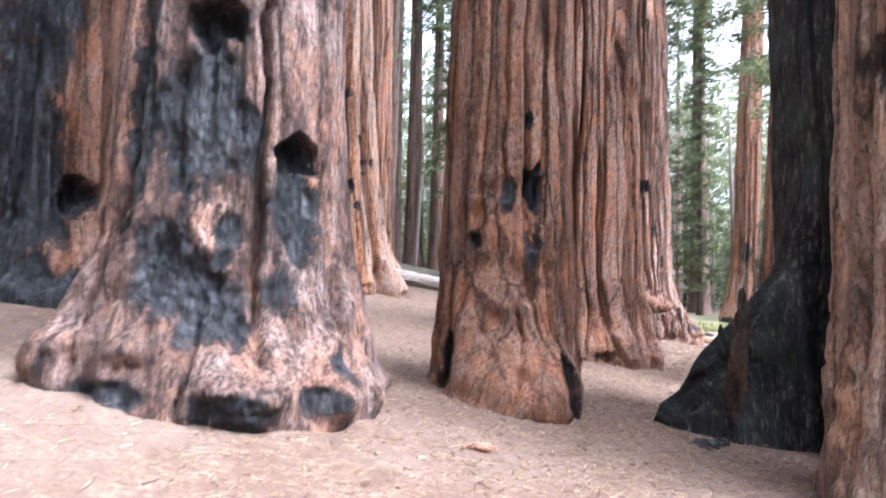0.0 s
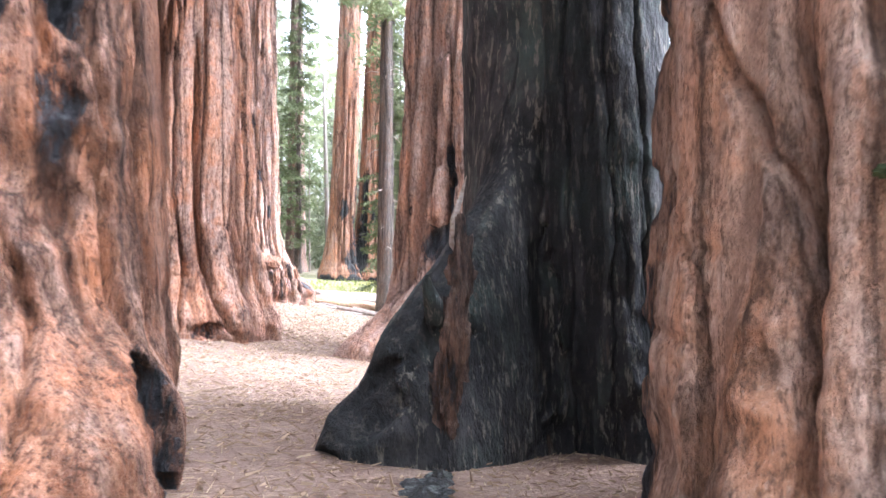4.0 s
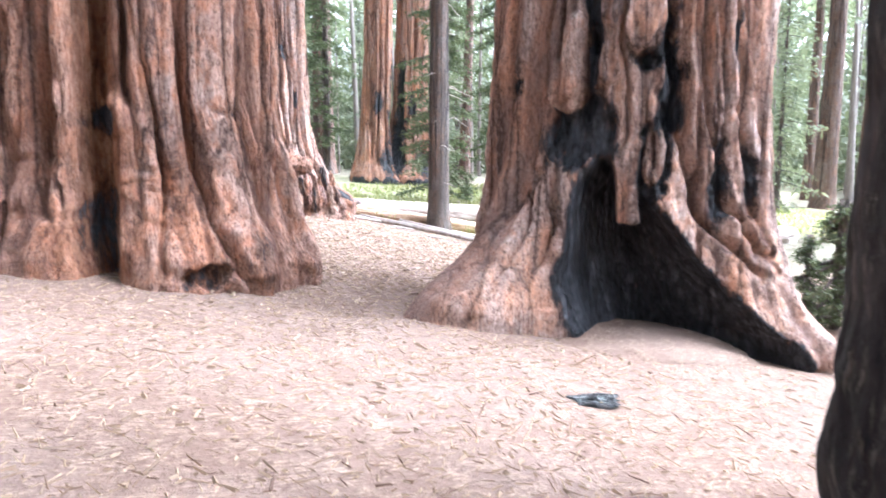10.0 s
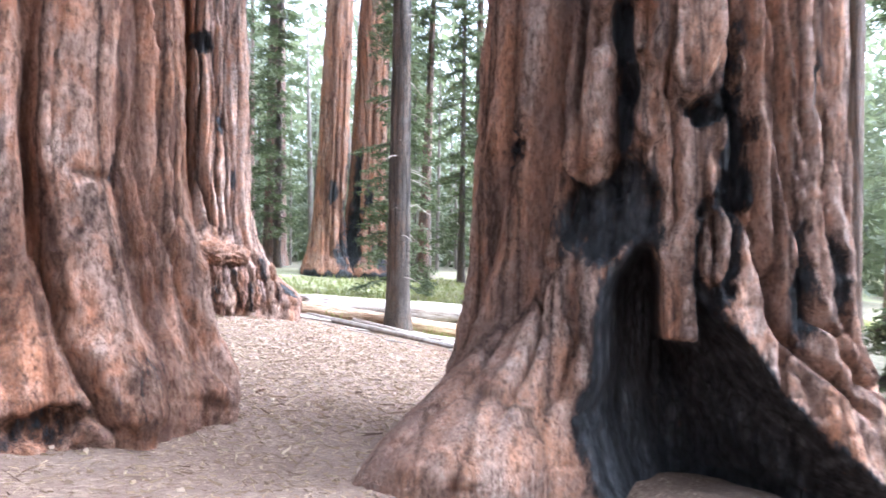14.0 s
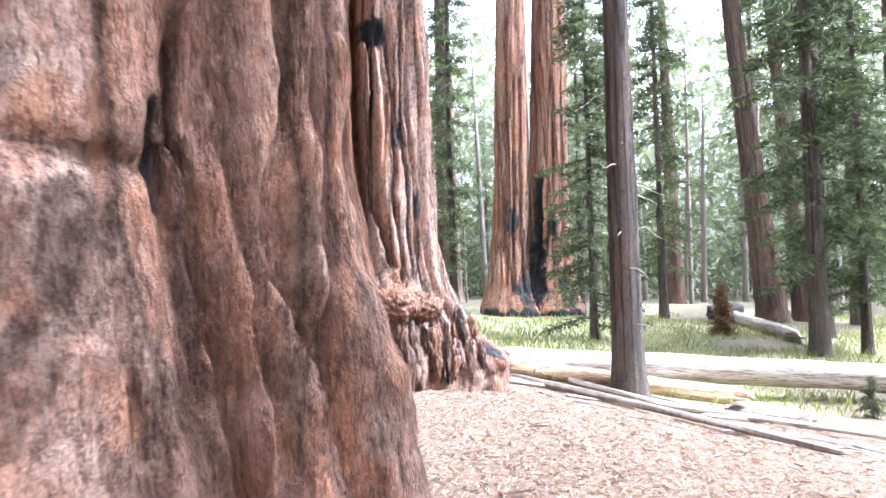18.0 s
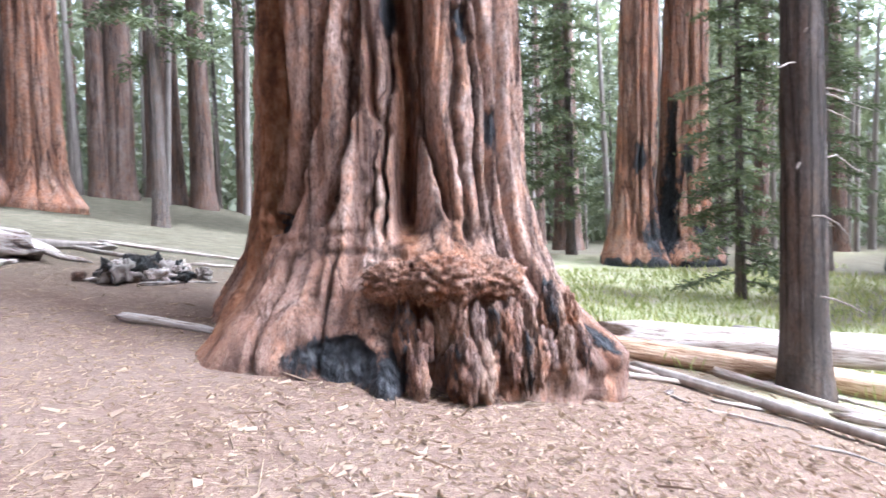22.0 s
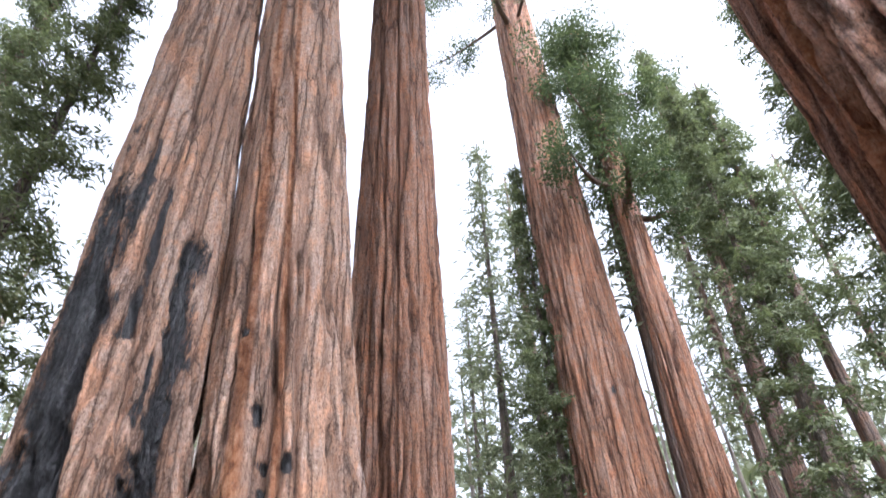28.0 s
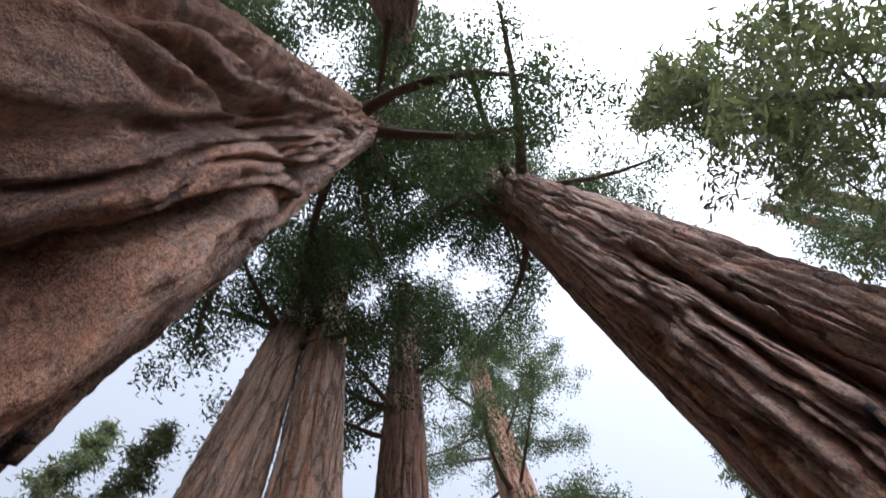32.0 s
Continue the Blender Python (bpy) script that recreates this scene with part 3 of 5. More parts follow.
def sequoia(x, y, label, material, r3, rb, top, seed, crown_from=0.5, limbs=12, crown=True, limb_len=5.0, crown_density=46, group="giant sequoias", **more):
    z = ground_at(x, y)
    root = thing("sequoia_tree", x, y, z, label, "tree", group)
    piece("trunk", trunk_mesh("trunk", material, r3, rb, top, seed, place=(x, y, z), **more), root)
    if not crown:
        return root
    rng = np.random.default_rng(seed)
    lean = more.get("lean", (0, 0))
    tips = []
    for k in range(limbs):
        f = crown_from + (0.97 - crown_from) * (k + rng.uniform(0, 0.7)) / limbs
        zz, a = f * top, rng.uniform(0, 2 * math.pi)
        ln = limb_len * (1.15 - 0.75 * (f - crown_from) / (1 - crown_from)) * rng.uniform(0.75, 1.2)
        r0 = r3 * (1 - more.get("thin", 0.62) * f ** 0.85) * 0.6
        base = np.array([math.cos(a) * r0 + lean[0] * zz, math.sin(a) * r0 + lean[1] * zz, zz])
        pts = [base]
        bend = rng.uniform(-0.25, 0.5)
        for q in range(1, 6):
            u = q / 5
            pts.append(base + np.array([math.cos(a + bend * u) * ln * u, math.sin(a + bend * u) * ln * u, ln * (-0.22 * u + 0.42 * u * u) + rng.normal(0, 0.08)]))
        rad0 = rng.uniform(0.09, 0.2) * (1.3 - f)
        v, q = tube(pts, [rad0 * 2.2, rad0 * 1.7, rad0 * 1.3, rad0, rad0 * 0.6, rad0 * 0.2])
        piece("limb", mesh_from("limb", v, q, M_FARBARK), root)
        for q in (2, 3, 4, 5):
            for _ in range(3):
                tips.append(pts[q] + rng.normal(0, 0.85, 3) * (1, 1, 0.7))
    for _ in range(int(limbs * 2.5)):
        f = rng.uniform(crown_from + 0.12, 1.0)
        a = rng.uniform(0, 6.28)
        rr = limb_len * 0.4 * (1.2 - f)
        tips.append(np.array([math.cos(a) * rr + lean[0] * f * top, math.sin(a) * rr + lean[1] * f * top, f * top]))
    V, Q = sprays(tips, (0.95, 0.95, 0.7), int(crown_density * 2.8), 0.27, 0.055, rng)
    piece("crown", mesh_from("crown", V, Q, M_SEQ, False), root)
    return root


def foot_char(z1, spots=5.0):
    """Charring that creeps up unevenly from the ground."""
    def fn(TH, Z, seed):
        n = vn(np.cos(TH) * spots, np.sin(TH) * spots, Z * 0.8, seed + 41)
        return 1 - smooth(z1 * 0.4, z1, Z - z1 * 0.8 * n)
    return fn

# the burnt, many-footed tree beside the start
sequoia(-1.8, 6.6, "giant sequoia with a knobbly foot and blackened burn scars", M_MAUVE, 1.08, 1.42, 58, 3,
        feet=[(-45, 0.28, 16, 0.8), (-78, 0.22, 14, 0.6), (-105, 0.2, 16, 0.7), (-140, 0.3, 20, 0.9), (-20, 0.2, 14, 0.7)],
        scars=[(-84, 3.0, 0.26, 0.2, 0.3, 1), (-92, 2.2, 0.34, 0.62, 0.05, 1), (-117, 2.3, 0.16, 0.9, 0.04, 1), (-90, 1.0, 0.3, 0.42, 0.06, 1), (-80, 0.75, 0.26, 0.3, 0.05, 1),
               (-45, 2.0, 0.22, 0.2, 0.28, 1), (-48, 1.55, 0.22, 0.42, 0.05, 1), (-102, 1.25, 0.2, 0.2, 0.03, 0.8), (-75, 1.35, 0.1, 0.14, 0.04, 1), (-68, 2.1, 0.12, 0.3, 0.03, 0.9),
               (-38, 0.3, 0.2, 0.2, 0.05, 0.9), (-58, 0.9, 0.14, 0.3, 0.02, 0.7), (-76, 0.02, 0.3, 0.16, 0.06, 1), (-112, 0.12, 0.4, 0.14, 0.06, 1), (-50, 0.05, 0.2, 0.12, 0.04, 1)],
        bumps=[(-70, 0.2, 0.4, 0.3, 0.12, 0.05), (-104, 0.3, 0.35, 0.3, 0.05, 0.05), (-42, 0.25, 0.25, 0.3, 0.08, 0.05), (-132, 0.35, 0.3, 0.35, 0.08, 0.04)],
        cracks=[(0.04, 0.16, [(-66, 0.3), (-63, 1.2), (-62, 3.0), (-60, 5)]), (0.03, 0.12, [(-88, 0.0), (-85, 0.45), (-84, 0.8)]), (0.05, 0.2, [(-30, 0.2), (-28, 1.5), (-27, 5)]), (0.04, 0.12, [(-125, 0.3), (-122, 1.5), (-120, 4)])],
        char_base=0.27, flare_h=0.9, rough=0.09, furrow=0.05)
# the blackened tree behind it
sequoia(-6.2, 11.3, "giant sequoia with a hollow, fire-blackened side", M_ORANGE, 1.35, 1.75, 60, 5, nt=200, dz0=0.05, grow=1.03,
        scars=[(-75, 2.2, 0.6, 2.6, 0.12, 1), (-40, 1.5, 0.35, 0.3, 0.4, 1), (-100, 1.2, 0.6, 1.4, 0.1, 1), (-60, 5, 0.5, 2.0, 0.05, 1)], char_fn=foot_char(0.5))
# the smooth brown tree in the middle of the first view
sequoia(1.0, 8.95, "reddish-brown sequoia with dark knot holes and split feet", M_BROWN, 0.86, 1.02, 52, 7, crown_from=0.38, limb_len=7, limbs=18, crown_density=60,
        feet=[(-86, 0.85, 24, 0.75), (-120, 0.35, 18, 0.8), (-55, 0.25, 16, 0.6)],
        scars=[(-74, 2.5, 0.15, 0.3, 0.2, 1), (-97, 2.4, 0.09, 0.26, 0.04, 0.9), (-122, 1.9, 0.08, 0.1, 0.1, 1), (-138, 0.35, 0.2, 0.42, 0.3, 1), (-62, 0.15, 0.16, 0.42, 0.35, 1),
               (-80, 3.3, 0.07, 0.1, 0.1, 1), (-78, 1.85, 0.1, 0.3, 0.05, 0.6)],
        bumps=[(-72, 1.75, 0.25, 0.4, 0.05, 0.07), (-98, 1.1, 0.5, 0.5, 0.02, 0.06), (-75, 0.35, 0.4, 0.35, 0.02, 0.08), (-110, 2.2, 0.4, 0.6, 0.0, 0.05)],
        cracks=[(0.03, 0.10, [(-80, 2.0), (-83, 3.0), (-82, 7.0)]), (0.03, 0.08, [(-100, 2.6), (-101, 7)]), (0.03, 0.1, [(-62, 0.6), (-64, 2.0), (-63, 6)]), (0.025, 0.09, [(-92, 0.1), (-88, 0.8), (-95, 1.3)]), (0.025, 0.07, [(-118, 2.2), (-116, 8)]), (0.03, 0.1, [(-45, 0.4), (-47, 3), (-46, 8)])],
        furrow=0.05, rough=0.085, flare_h=0.7, lean=(0.012, 0.0))
# the broad tree the path bends round
sequoia(3.9, 17.8, "massive furrowed sequoia with a dark cleft up its side", M_RED, 1.66, 1.9, 66, 11, thin=0.5, limb_len=9, limbs=22, crown_density=70, crown_from=0.4,
        feet=[(-60, 0.24, 14, 0.9), (-88, 0.18, 12, 0.6), (-140, 0.25, 18, 0.7), (-20, 0.3, 16, 0.9), (20, 0.25, 18, 0.8), (80, 0.2, 20, 0.8), (16, 0.13, 12, 9, 4), (172, 0.16, 40, 8, 4), (174, 0.28, 22, 0.8)],
        clefts=[(-114, 0.55, 0.17, 0.0, 12.0), (-35, 0.2, 0.06, 0.1, 7), (-13, 0.2, 0.06, 0.0, 9), (-132, 0.2, 0.08, 0.8, 9), (60, 0.3, 0.12, 1, 20), (95, 0.25, 0.1, 1, 20), (20, 0.25, 0.1, 0.5, 16)],
        scars=[(-145, 3.3, 0.13, 0.2, 0.1, 1), (-60, 0.2, 0.34, 0.34, 0.02, 0.3), (-81, 0.02, 0.26, 0.16, 0.15, 0.5), (-114, 1.7, 0.2, 0.18, 0.1, 0.9), (-116, 0.6, 0.2, 0.55, 0.1, 0.6),
               (93, 5.1, 0.16, 0.16, 0.12, 1), (102, 4.4, 0.18, 0.2, 0.12, 1), (-60, 1.8, 0.03, 0.16, 0.05, 0.8)],
        bumps=[(-112, 1.75, 0.2, 0.22, 0.18, 0.05), (-68, 0.25, 0.4, 0.35, 0.06, 0.02)],
        cracks=[(0.04, 0.14, [(-104, 1.9), (-105, 2.6), (-108, 4.2)]), (0.035, 0.14, [(-128, 0.8), (-134, 2.2), (-128, 4.5)]), (0.03, 0.1, [(-96, 0.1), (-92, 1.1), (-97, 2.4), (-95, 6)]),
                (0.05, 0.18, [(-68, -0.1), (-75, 0.4), (-81, 1.2), (-83, 2.0), (-82, 5)]), (0.035, 0.2, [(-52, 0.6), (-56.5, 1.5), (-57, 2.0), (-54, 2.3)]), (0.045, 0.17, [(-30, 0.4), (-39, 1.0), (-45.5, 1.5), (-44, 2.0), (-46, 7)]),
                (0.03, 0.12, [(-48, 0.9), (-51, 1.6), (-50, 3.5)]), (0.04, 0.16, [(-145, 0.3), (-150, 1.5), (-148, 5)]), (0.03, 0.1, [(-160, 0.3), (-162, 1.5), (-160, 5)])],
        seams=[(-75, -58, 1.78, 0.035), (-104, -88, 1.15, 0.03), (-100, -84, 0.95, 0.03), (-150, -125, 1.3, 0.03), (-145, -122, 0.7, 0.03), (-135, -120, 1.0, 0.03)], furrow=0.10, freq=1.9, nt=460, dz0=0.026, furrow_up=0.8, fresh_shade=[(8, 30), (-116, 9)])
# the tree with the burl
burl_tree = sequoia(7.75, 25.8, "giant sequoia with a shaggy burl bulging above its roots", M_PINK, 1.56, 2.1, 68, 13, limb_len=8, limbs=20, crown_density=70,
        feet=[(-130, 0.42, 22, 0.95), (-112, 0.12, 14, 0.8), (-104, 0.4, 5, 0.4, 2), (-97, -0.25, 6, 0.5, 2), (-84, 0.2, 12, 0.8), (-68, 0.12, 10, 0.8), (-55, 0.1, 9, 0.9), (-40, 0.62, 11, 0.8, 1.2), (-56, 0.2, 7, 0.6, 1.2), (-150, 0.4, 14, 0.9), (-20, 0.3, 14, 0.7), (-168, 0.24, 32, 26, 4)],
        clefts=[(-98.5, 0.6, 0.15, 1.45, 16.0), (-62, 0.2, 0.05, 1.0, 14), (-160, 0.4, 0.09, 1.0, 16), (-172, 0.4, 0.08, 0.8, 16), (-50, 0.25, 0.05, 0.8, 14), (-35, 0.3, 0.07, 0.8, 14)],
        cracks=[(0.035, 0.26, [(-107, 1.35), (-105.5, 2.6), (-105.4, 4), (-104, 12)]), (0.07, 0.34, [(-131, 1.5), (-122.7, 2.6), (-118, 4), (-116, 12)]), (0.06, 0.3, [(-147, 1.45), (-140, 2.4), (-131, 3.8), (-128, 12)]),
                (0.05, 0.3, [(-82, 1.55), (-85, 2.0), (-89.5, 2.7), (-90, 4), (-89, 12)]), (0.04, 0.12, [(-78, 1.25), (-78.5, 4), (-77, 12)]), (0.05, 0.22, [(-50, -0.2), (-60, 0.6), (-68, 1.2)]), (0.03, 0.14, [(-112, 1.5), (-111.5, 6)]),
                (0.03, 0.14, [(-126, 1.6), (-124, 3), (-123, 9)]), (0.03, 0.12, [(-70, 1.4), (-70, 8)]), (0.04, 0.18, [(-153, 1.0), (-150, 3), (-148, 12)]), (0.03, 0.16, [(-120, 0.1), (-122, 0.7), (-124, 1.3)]), (0.04, 0.2, [(-136, 0.05), (-138, 0.8), (-140, 1.3)]), (0.03, 0.16, [(-46, -0.2), (-48, 0.4), (-50, 0.9)])],
        seams=[(-135, -104, 1.42, 0.03), (-128, -106, 1.22, 0.03), (-150, -130, 1.35, 0.03), (-132, -108, 0.8, 0.03)],
        scars=[(-116, 0.22, 0.42, 0.22, 0.05, 1), (-104, 0.08, 0.2, 0.2, 0.0, 1), (-150, 1.5, 0.13, 0.12, 0.15, 1), (-73, 3.6, 0.09, 0.22, 0.08, 1), (-105, 3.7, 0.07, 0.25, 0.03, 1), (-88, 5.2, 0.2, 0.2, 0.1, 1),
               (-44, 0.2, 0.09, 0.18, 0.03, 0.9), (-58, 2.5, 0.1, 0.25, 0.05, 1), (-113, 7.5, 0.16, 0.2, 0.1, 1)],
        bumps=[(-84, 0.3, 0.6, 0.4, -0.05, 0.12), (-60, 0.25, 0.4, 0.35, 0.0, 0.08), (-46, 0.0, 0.5, 0.4, 0.0, 0.05), (-120, 0.5, 0.6, 0.45, 0.04, 0.03)], flare_h=1.1, furrow=0.08, freq=1.9, nt=480, dz0=0.026, undercut=0.0, furrow_up=1.6, fresh_shade=[(-168, 22), (-98.5, 4)])
sequoia(7.1, 27.5, "reddish sequoia grown together with the burl tree", M_RED, 1.2, 1.7, 64, 14, nt=220, dz0=0.05, furrow=0.13, freq=1.8, feet=[(-160, 0.5, 18, 0.9), (170, 0.4, 18, 0.8)], crown_from=0.55, lean=(-0.01, 0))
# the charred snag
snag = sequoia(5.75, 8.95, "charred black shell of a burnt sequoia", M_BURNT, 1.06, 1.14, 24, 17, crown=False,
        feet=[(-166, 1.62, 12, 2.0, 3.0), (-157, 0.3, 5, 2.5, 5), (-178, 0.7, 11, 1.0, 1.4), (176, 0.95, 13, 0.75, 1.6), (-155, 0.3, 4, 0.5, 2), (-128, -0.26, 16, 0.9, 2), (-64, 0.08, 20, 1.3, 2)], undercut=0.06,
        bumps=[(-170, 0.75, 0.8, 0.7, -0.03, 0.06), (-160, 0.3, 0.3, 0.3, 0.03, 0.06)], scars=[(-146, 1.2, 0.14, 0.9, 0.1, 1), (-165, 0.8, 0.18, 0.25, 0.12, 1), (-160, 1.2, 0.12, 0.3, 0.1, 1), (-169, 0.4, 0.15, 0.15, 0.08, 1)],
        cracks=[(0.03, 0.07, [(-150, 0.0), (-149, 1.2), (-147, 3)]), (0.02, 0.04, [(-135, 0.1), (-134, 4)]), (0.02, 0.04, [(-115, 0.0), (-113, 5)]), (0.02, 0.05, [(-95, 0.0), (-97, 5)])],
        furrow=0.015, freq=3.2, rough=0.075, thin=0.35, nt=440, dz0=0.026, lean=(-0.03, 0.02))
# the pale tree squeezed past on the way
pale_tree = sequoia(4.7, 5.7, "smooth brown sequoia, its far side burnt black", M_PALE, 1.22, 1.42, 56, 19,
        feet=[(-170, 0.2, 18, 0.8), (-130, 0.25, 20, 0.8), (134, -0.2, 24, 0.8), (51, 1.25, 13, 9, 6), (92, -0.22, 22, 9, 6)],
        clefts=[(-172, 0.1, 0.07, 0.3, 4), (163, 0.09, 0.06, 0.2, 1.9), (-150, 0.12, 0.05, 0.4, 2)],
        scars=[(-140, 2.8, 0.14, 0.2, 0.2, 1), (-163, 3.8, 0.3, 0.2, 0.1, 1), (100, 2.0, 0.75, 4.5, 0.12, 1), (75, 2.0, 0.8, 5, 0.2, 1), (112, 1.3, 0.5, 3.2, 0.03, 1), (-148, 1.95, 0.24, 0.06, 0.1, 0.5)],
        bumps=[(-150, 2.25, 0.35, 0.26, 0.14, 0.03), (-172, 0.9, 0.6, 0.7, 0.0, 0.04)],
        cracks=[(0.035, 0.14, [(-171, 0.6), (-171, 1.7), (-179, 2.6), (-173, 3.5), (-172, 7)]), (0.035, 0.13, [(-172, 1.6), (-177, 1.9), (-186, 2.3), (-199, 2.9), (-196, 5)]), (0.03, 0.12, [(-153, 0.9), (-153, 1.8), (-161, 2.4), (-163, 3), (-160, 6)]),
                (0.03, 0.1, [(-195, 0.5), (-196, 1.3), (-199, 1.6), (-206, 1.8), (-214, 2.2)]), (0.025, 0.05, [(-214, 0.3), (-216, 1.2), (-214, 2.6)]), (0.025, 0.08, [(-140, 0.4), (-141, 1.6)]), (0.025, 0.08, [(-130, 0.4), (-128, 3), (-130, 6)])],
        seams=[(-162, -138, 1.95, 0.1), (-222, -196, 1.28, 0.03), (-210, -190, 1.7, 0.03)], furrow=0.04, freq=2.2, nt=400)
# the tree with the burnt cave
sequoia(9.4, 14.9, "huge flared sequoia with a burnt-out cave at its foot", M_PINK, 1.85, 2.05, 62, 23,
        feet=[(180, 1.0, 13, 1.25, 2.6), (-170, 0.55, 9, 1.1, 2.6), (178, 0.42, 22, 2.6), (-76, 0.75, 13, 0.7), (-92, 0.35, 16, 1.5), (130, 0.5, 20, 1.0), (-50, 0.4, 18, 0.9), (40, 0.4, 25, 0.9)],
        caves=[([(-0.6, -148, -80), (0.25, -150, -86), (0.55, -153, -95), (1.0, -156, -107), (1.5, -155.5, -120), (2.0, -152.5, -132), (2.3, -148, -142)], 1.15, [(-134.5, 1.45), (-136, 1.9), (-139, 2.6)])],
        bumps=[(-178, 0.5, 0.7, 0.5, 0.1, 0.03)],
        clefts=[(-100, 0.14, 0.06, 1.4, 8), (-88, 0.16, 0.06, 1.2, 8), (-74, 0.16, 0.07, 1.0, 9)],
        cracks=[(0.06, 0.2, [(-88, 0.95), (-109, 1.6), (-120, 2.6), (-124, 4.5)]), (0.05, 0.2, [(-78, 0.95), (-100, 1.8), (-108, 2.8), (-112, 6)]), (0.04, 0.2, [(-70, 0.8), (-86, 1.6), (-94, 3), (-97, 6)]), (0.04, 0.14, [(-114, 2.3), (-117, 3.0), (-119, 5)]),
                (0.03, 0.1, [(-170.7, 0.2), (-168, 1.0), (-166, 1.54), (-170, 1.95), (-171, 3)]), (0.03, 0.09, [(-161.3, 2.7), (-160.4, 4), (-160, 7)]), (0.025, 0.07, [(-178, 0.3), (-176, 1.4), (-175, 4)]), (0.03, 0.08, [(172, 0.4), (174, 2), (175, 6)]),
                (0.03, 0.1, [(-163, 0.9), (-160, 1.5), (-163, 2.1)]), (0.03, 0.1, [(-138, 2.3), (-139, 3), (-138, 6)]), (0.04, 0.12, [(-166, 2.4), (-167, 6)]), (0.03, 0.1, [(-104, 2.0), (-106, 5)])],
        seams=[(-178, -162, 1.1, 0.03), (-176, -166, 0.42, 0.03), (-172, -156, 1.75, 0.03), (-176, -160, 2.1, 0.025)],
        tongues=[(0.2, 0.16, [(-159, 2.72), (-159, 3.2), (-158, 6)]), (0.16, 0.14, [(-145.5, 3.02), (-143, 3.4), (-141, 6)]), (0.13, 0.1, [(-128, 1.95), (-127, 2.4), (-127, 2.7)]), (0.2, 0.14, [(-134, 3.35), (-133, 3.8), (-132, 7)])],
        scars=[(-153, 2.55, 0.42, 0.42, 0.12, 1), (-151, 4.0, 0.3, 0.26, 0.14, 1), (-150, 3.55, 0.2, 0.2, 0.14, 1), (-151, 3.2, 0.13, 0.6, 0.12, 1), (-122, 3.1, 0.16, 0.7, 0.12, 1), (-129, 3.3, 0.2, 0.15, 0.16, 1),
               (-125, 2.3, 0.12, 0.5, 0.12, 1), (-130, 2.1, 0.1, 0.5, 0.12, 1), (-92, 3.4, 0.1, 0.5, 0.06, 1), (-86, 2.0, 0.1, 0.4, 0.12, 1), (-101, 2.0, 0.16, 0.5, 0.06, 0.9), (178, 3.1, 0.12, 0.16, 0.12, 1)],
        furrow=0.08, freq=2.0, nt=480, dz0=0.026, flare_h=1.0)
# the fused pair ahead of the last stop
sequoia(-3.1, 26.35, "pale sequoia with black knots, fused to its burnt twin", M_PALE, 1.4, 2.05, 62, 29, thin=0.5, nt=300, dz0=0.035, flare_h=2.6, lean=(-0.045, -0.055),
        feet=[(-18, 0.3, 14, 0.8), (-8, 0.2, 6, 0.6), (-28, 0.2, 6, 0.6), (-64, 0.3, 12, 0.8), (32, 0.75, 9, 0.9, 1.2), (12, 0.3, 16, 1.2)],
        clefts=[(-43, 0.75, 0.22, -0.8, 1.0), (-48, 0.25, 0.1, -0.4, 7), (5, 0.2, 0.12, -0.6, 0.9), (-100, 0.25, 0.1, 0, 9)], bumps=[(-20, 0.0, 0.6, 0.35, 0.04, 0.09), (-66, 0.0, 0.6, 0.35, 0.04, 0.09)],
        cracks=[(0.04, 0.14, [(-30, 0.5), (-36, 2), (-38, 5), (-40, 14)]), (0.03, 0.1, [(-48, 0.6), (-52, 2), (-54, 8)]), (0.05, 0.16, [(-75, 0.4), (-76, 3), (-78, 14)]), (0.03, 0.1, [(-20, 0.4), (-26, 2), (-30, 9)]), (0.04, 0.14, [(-86, 0.6), (-88, 9)])],
        fresh_shade=[(-66, 6), (-40, 3)], scars=[(-54, 5.33, 0.1, 0.26, 0.06, 1), (-49, 4.58, 0.13, 0.12, 0.1, 1), (-33, 4.56, 0.1, 0.15, 0.1, 1), (-72, 3.62, 0.13, 0.26, 0.06, 1), (-17, 3.46, 0.15, 0.18, 0.1, 1), (-65, 2.91, 0.13, 0.16, 0.08, 1), (-69, 7.0, 0.16, 0.12, 0.06, 1), (-49, 4.17, 0.13, 0.1, 0.04, 1), (-77, 2.0, 0.07, 0.3, 0.04, 0.9)], crown_from=0.5, limbs=15, limb_len=5.6, crown_density=40)
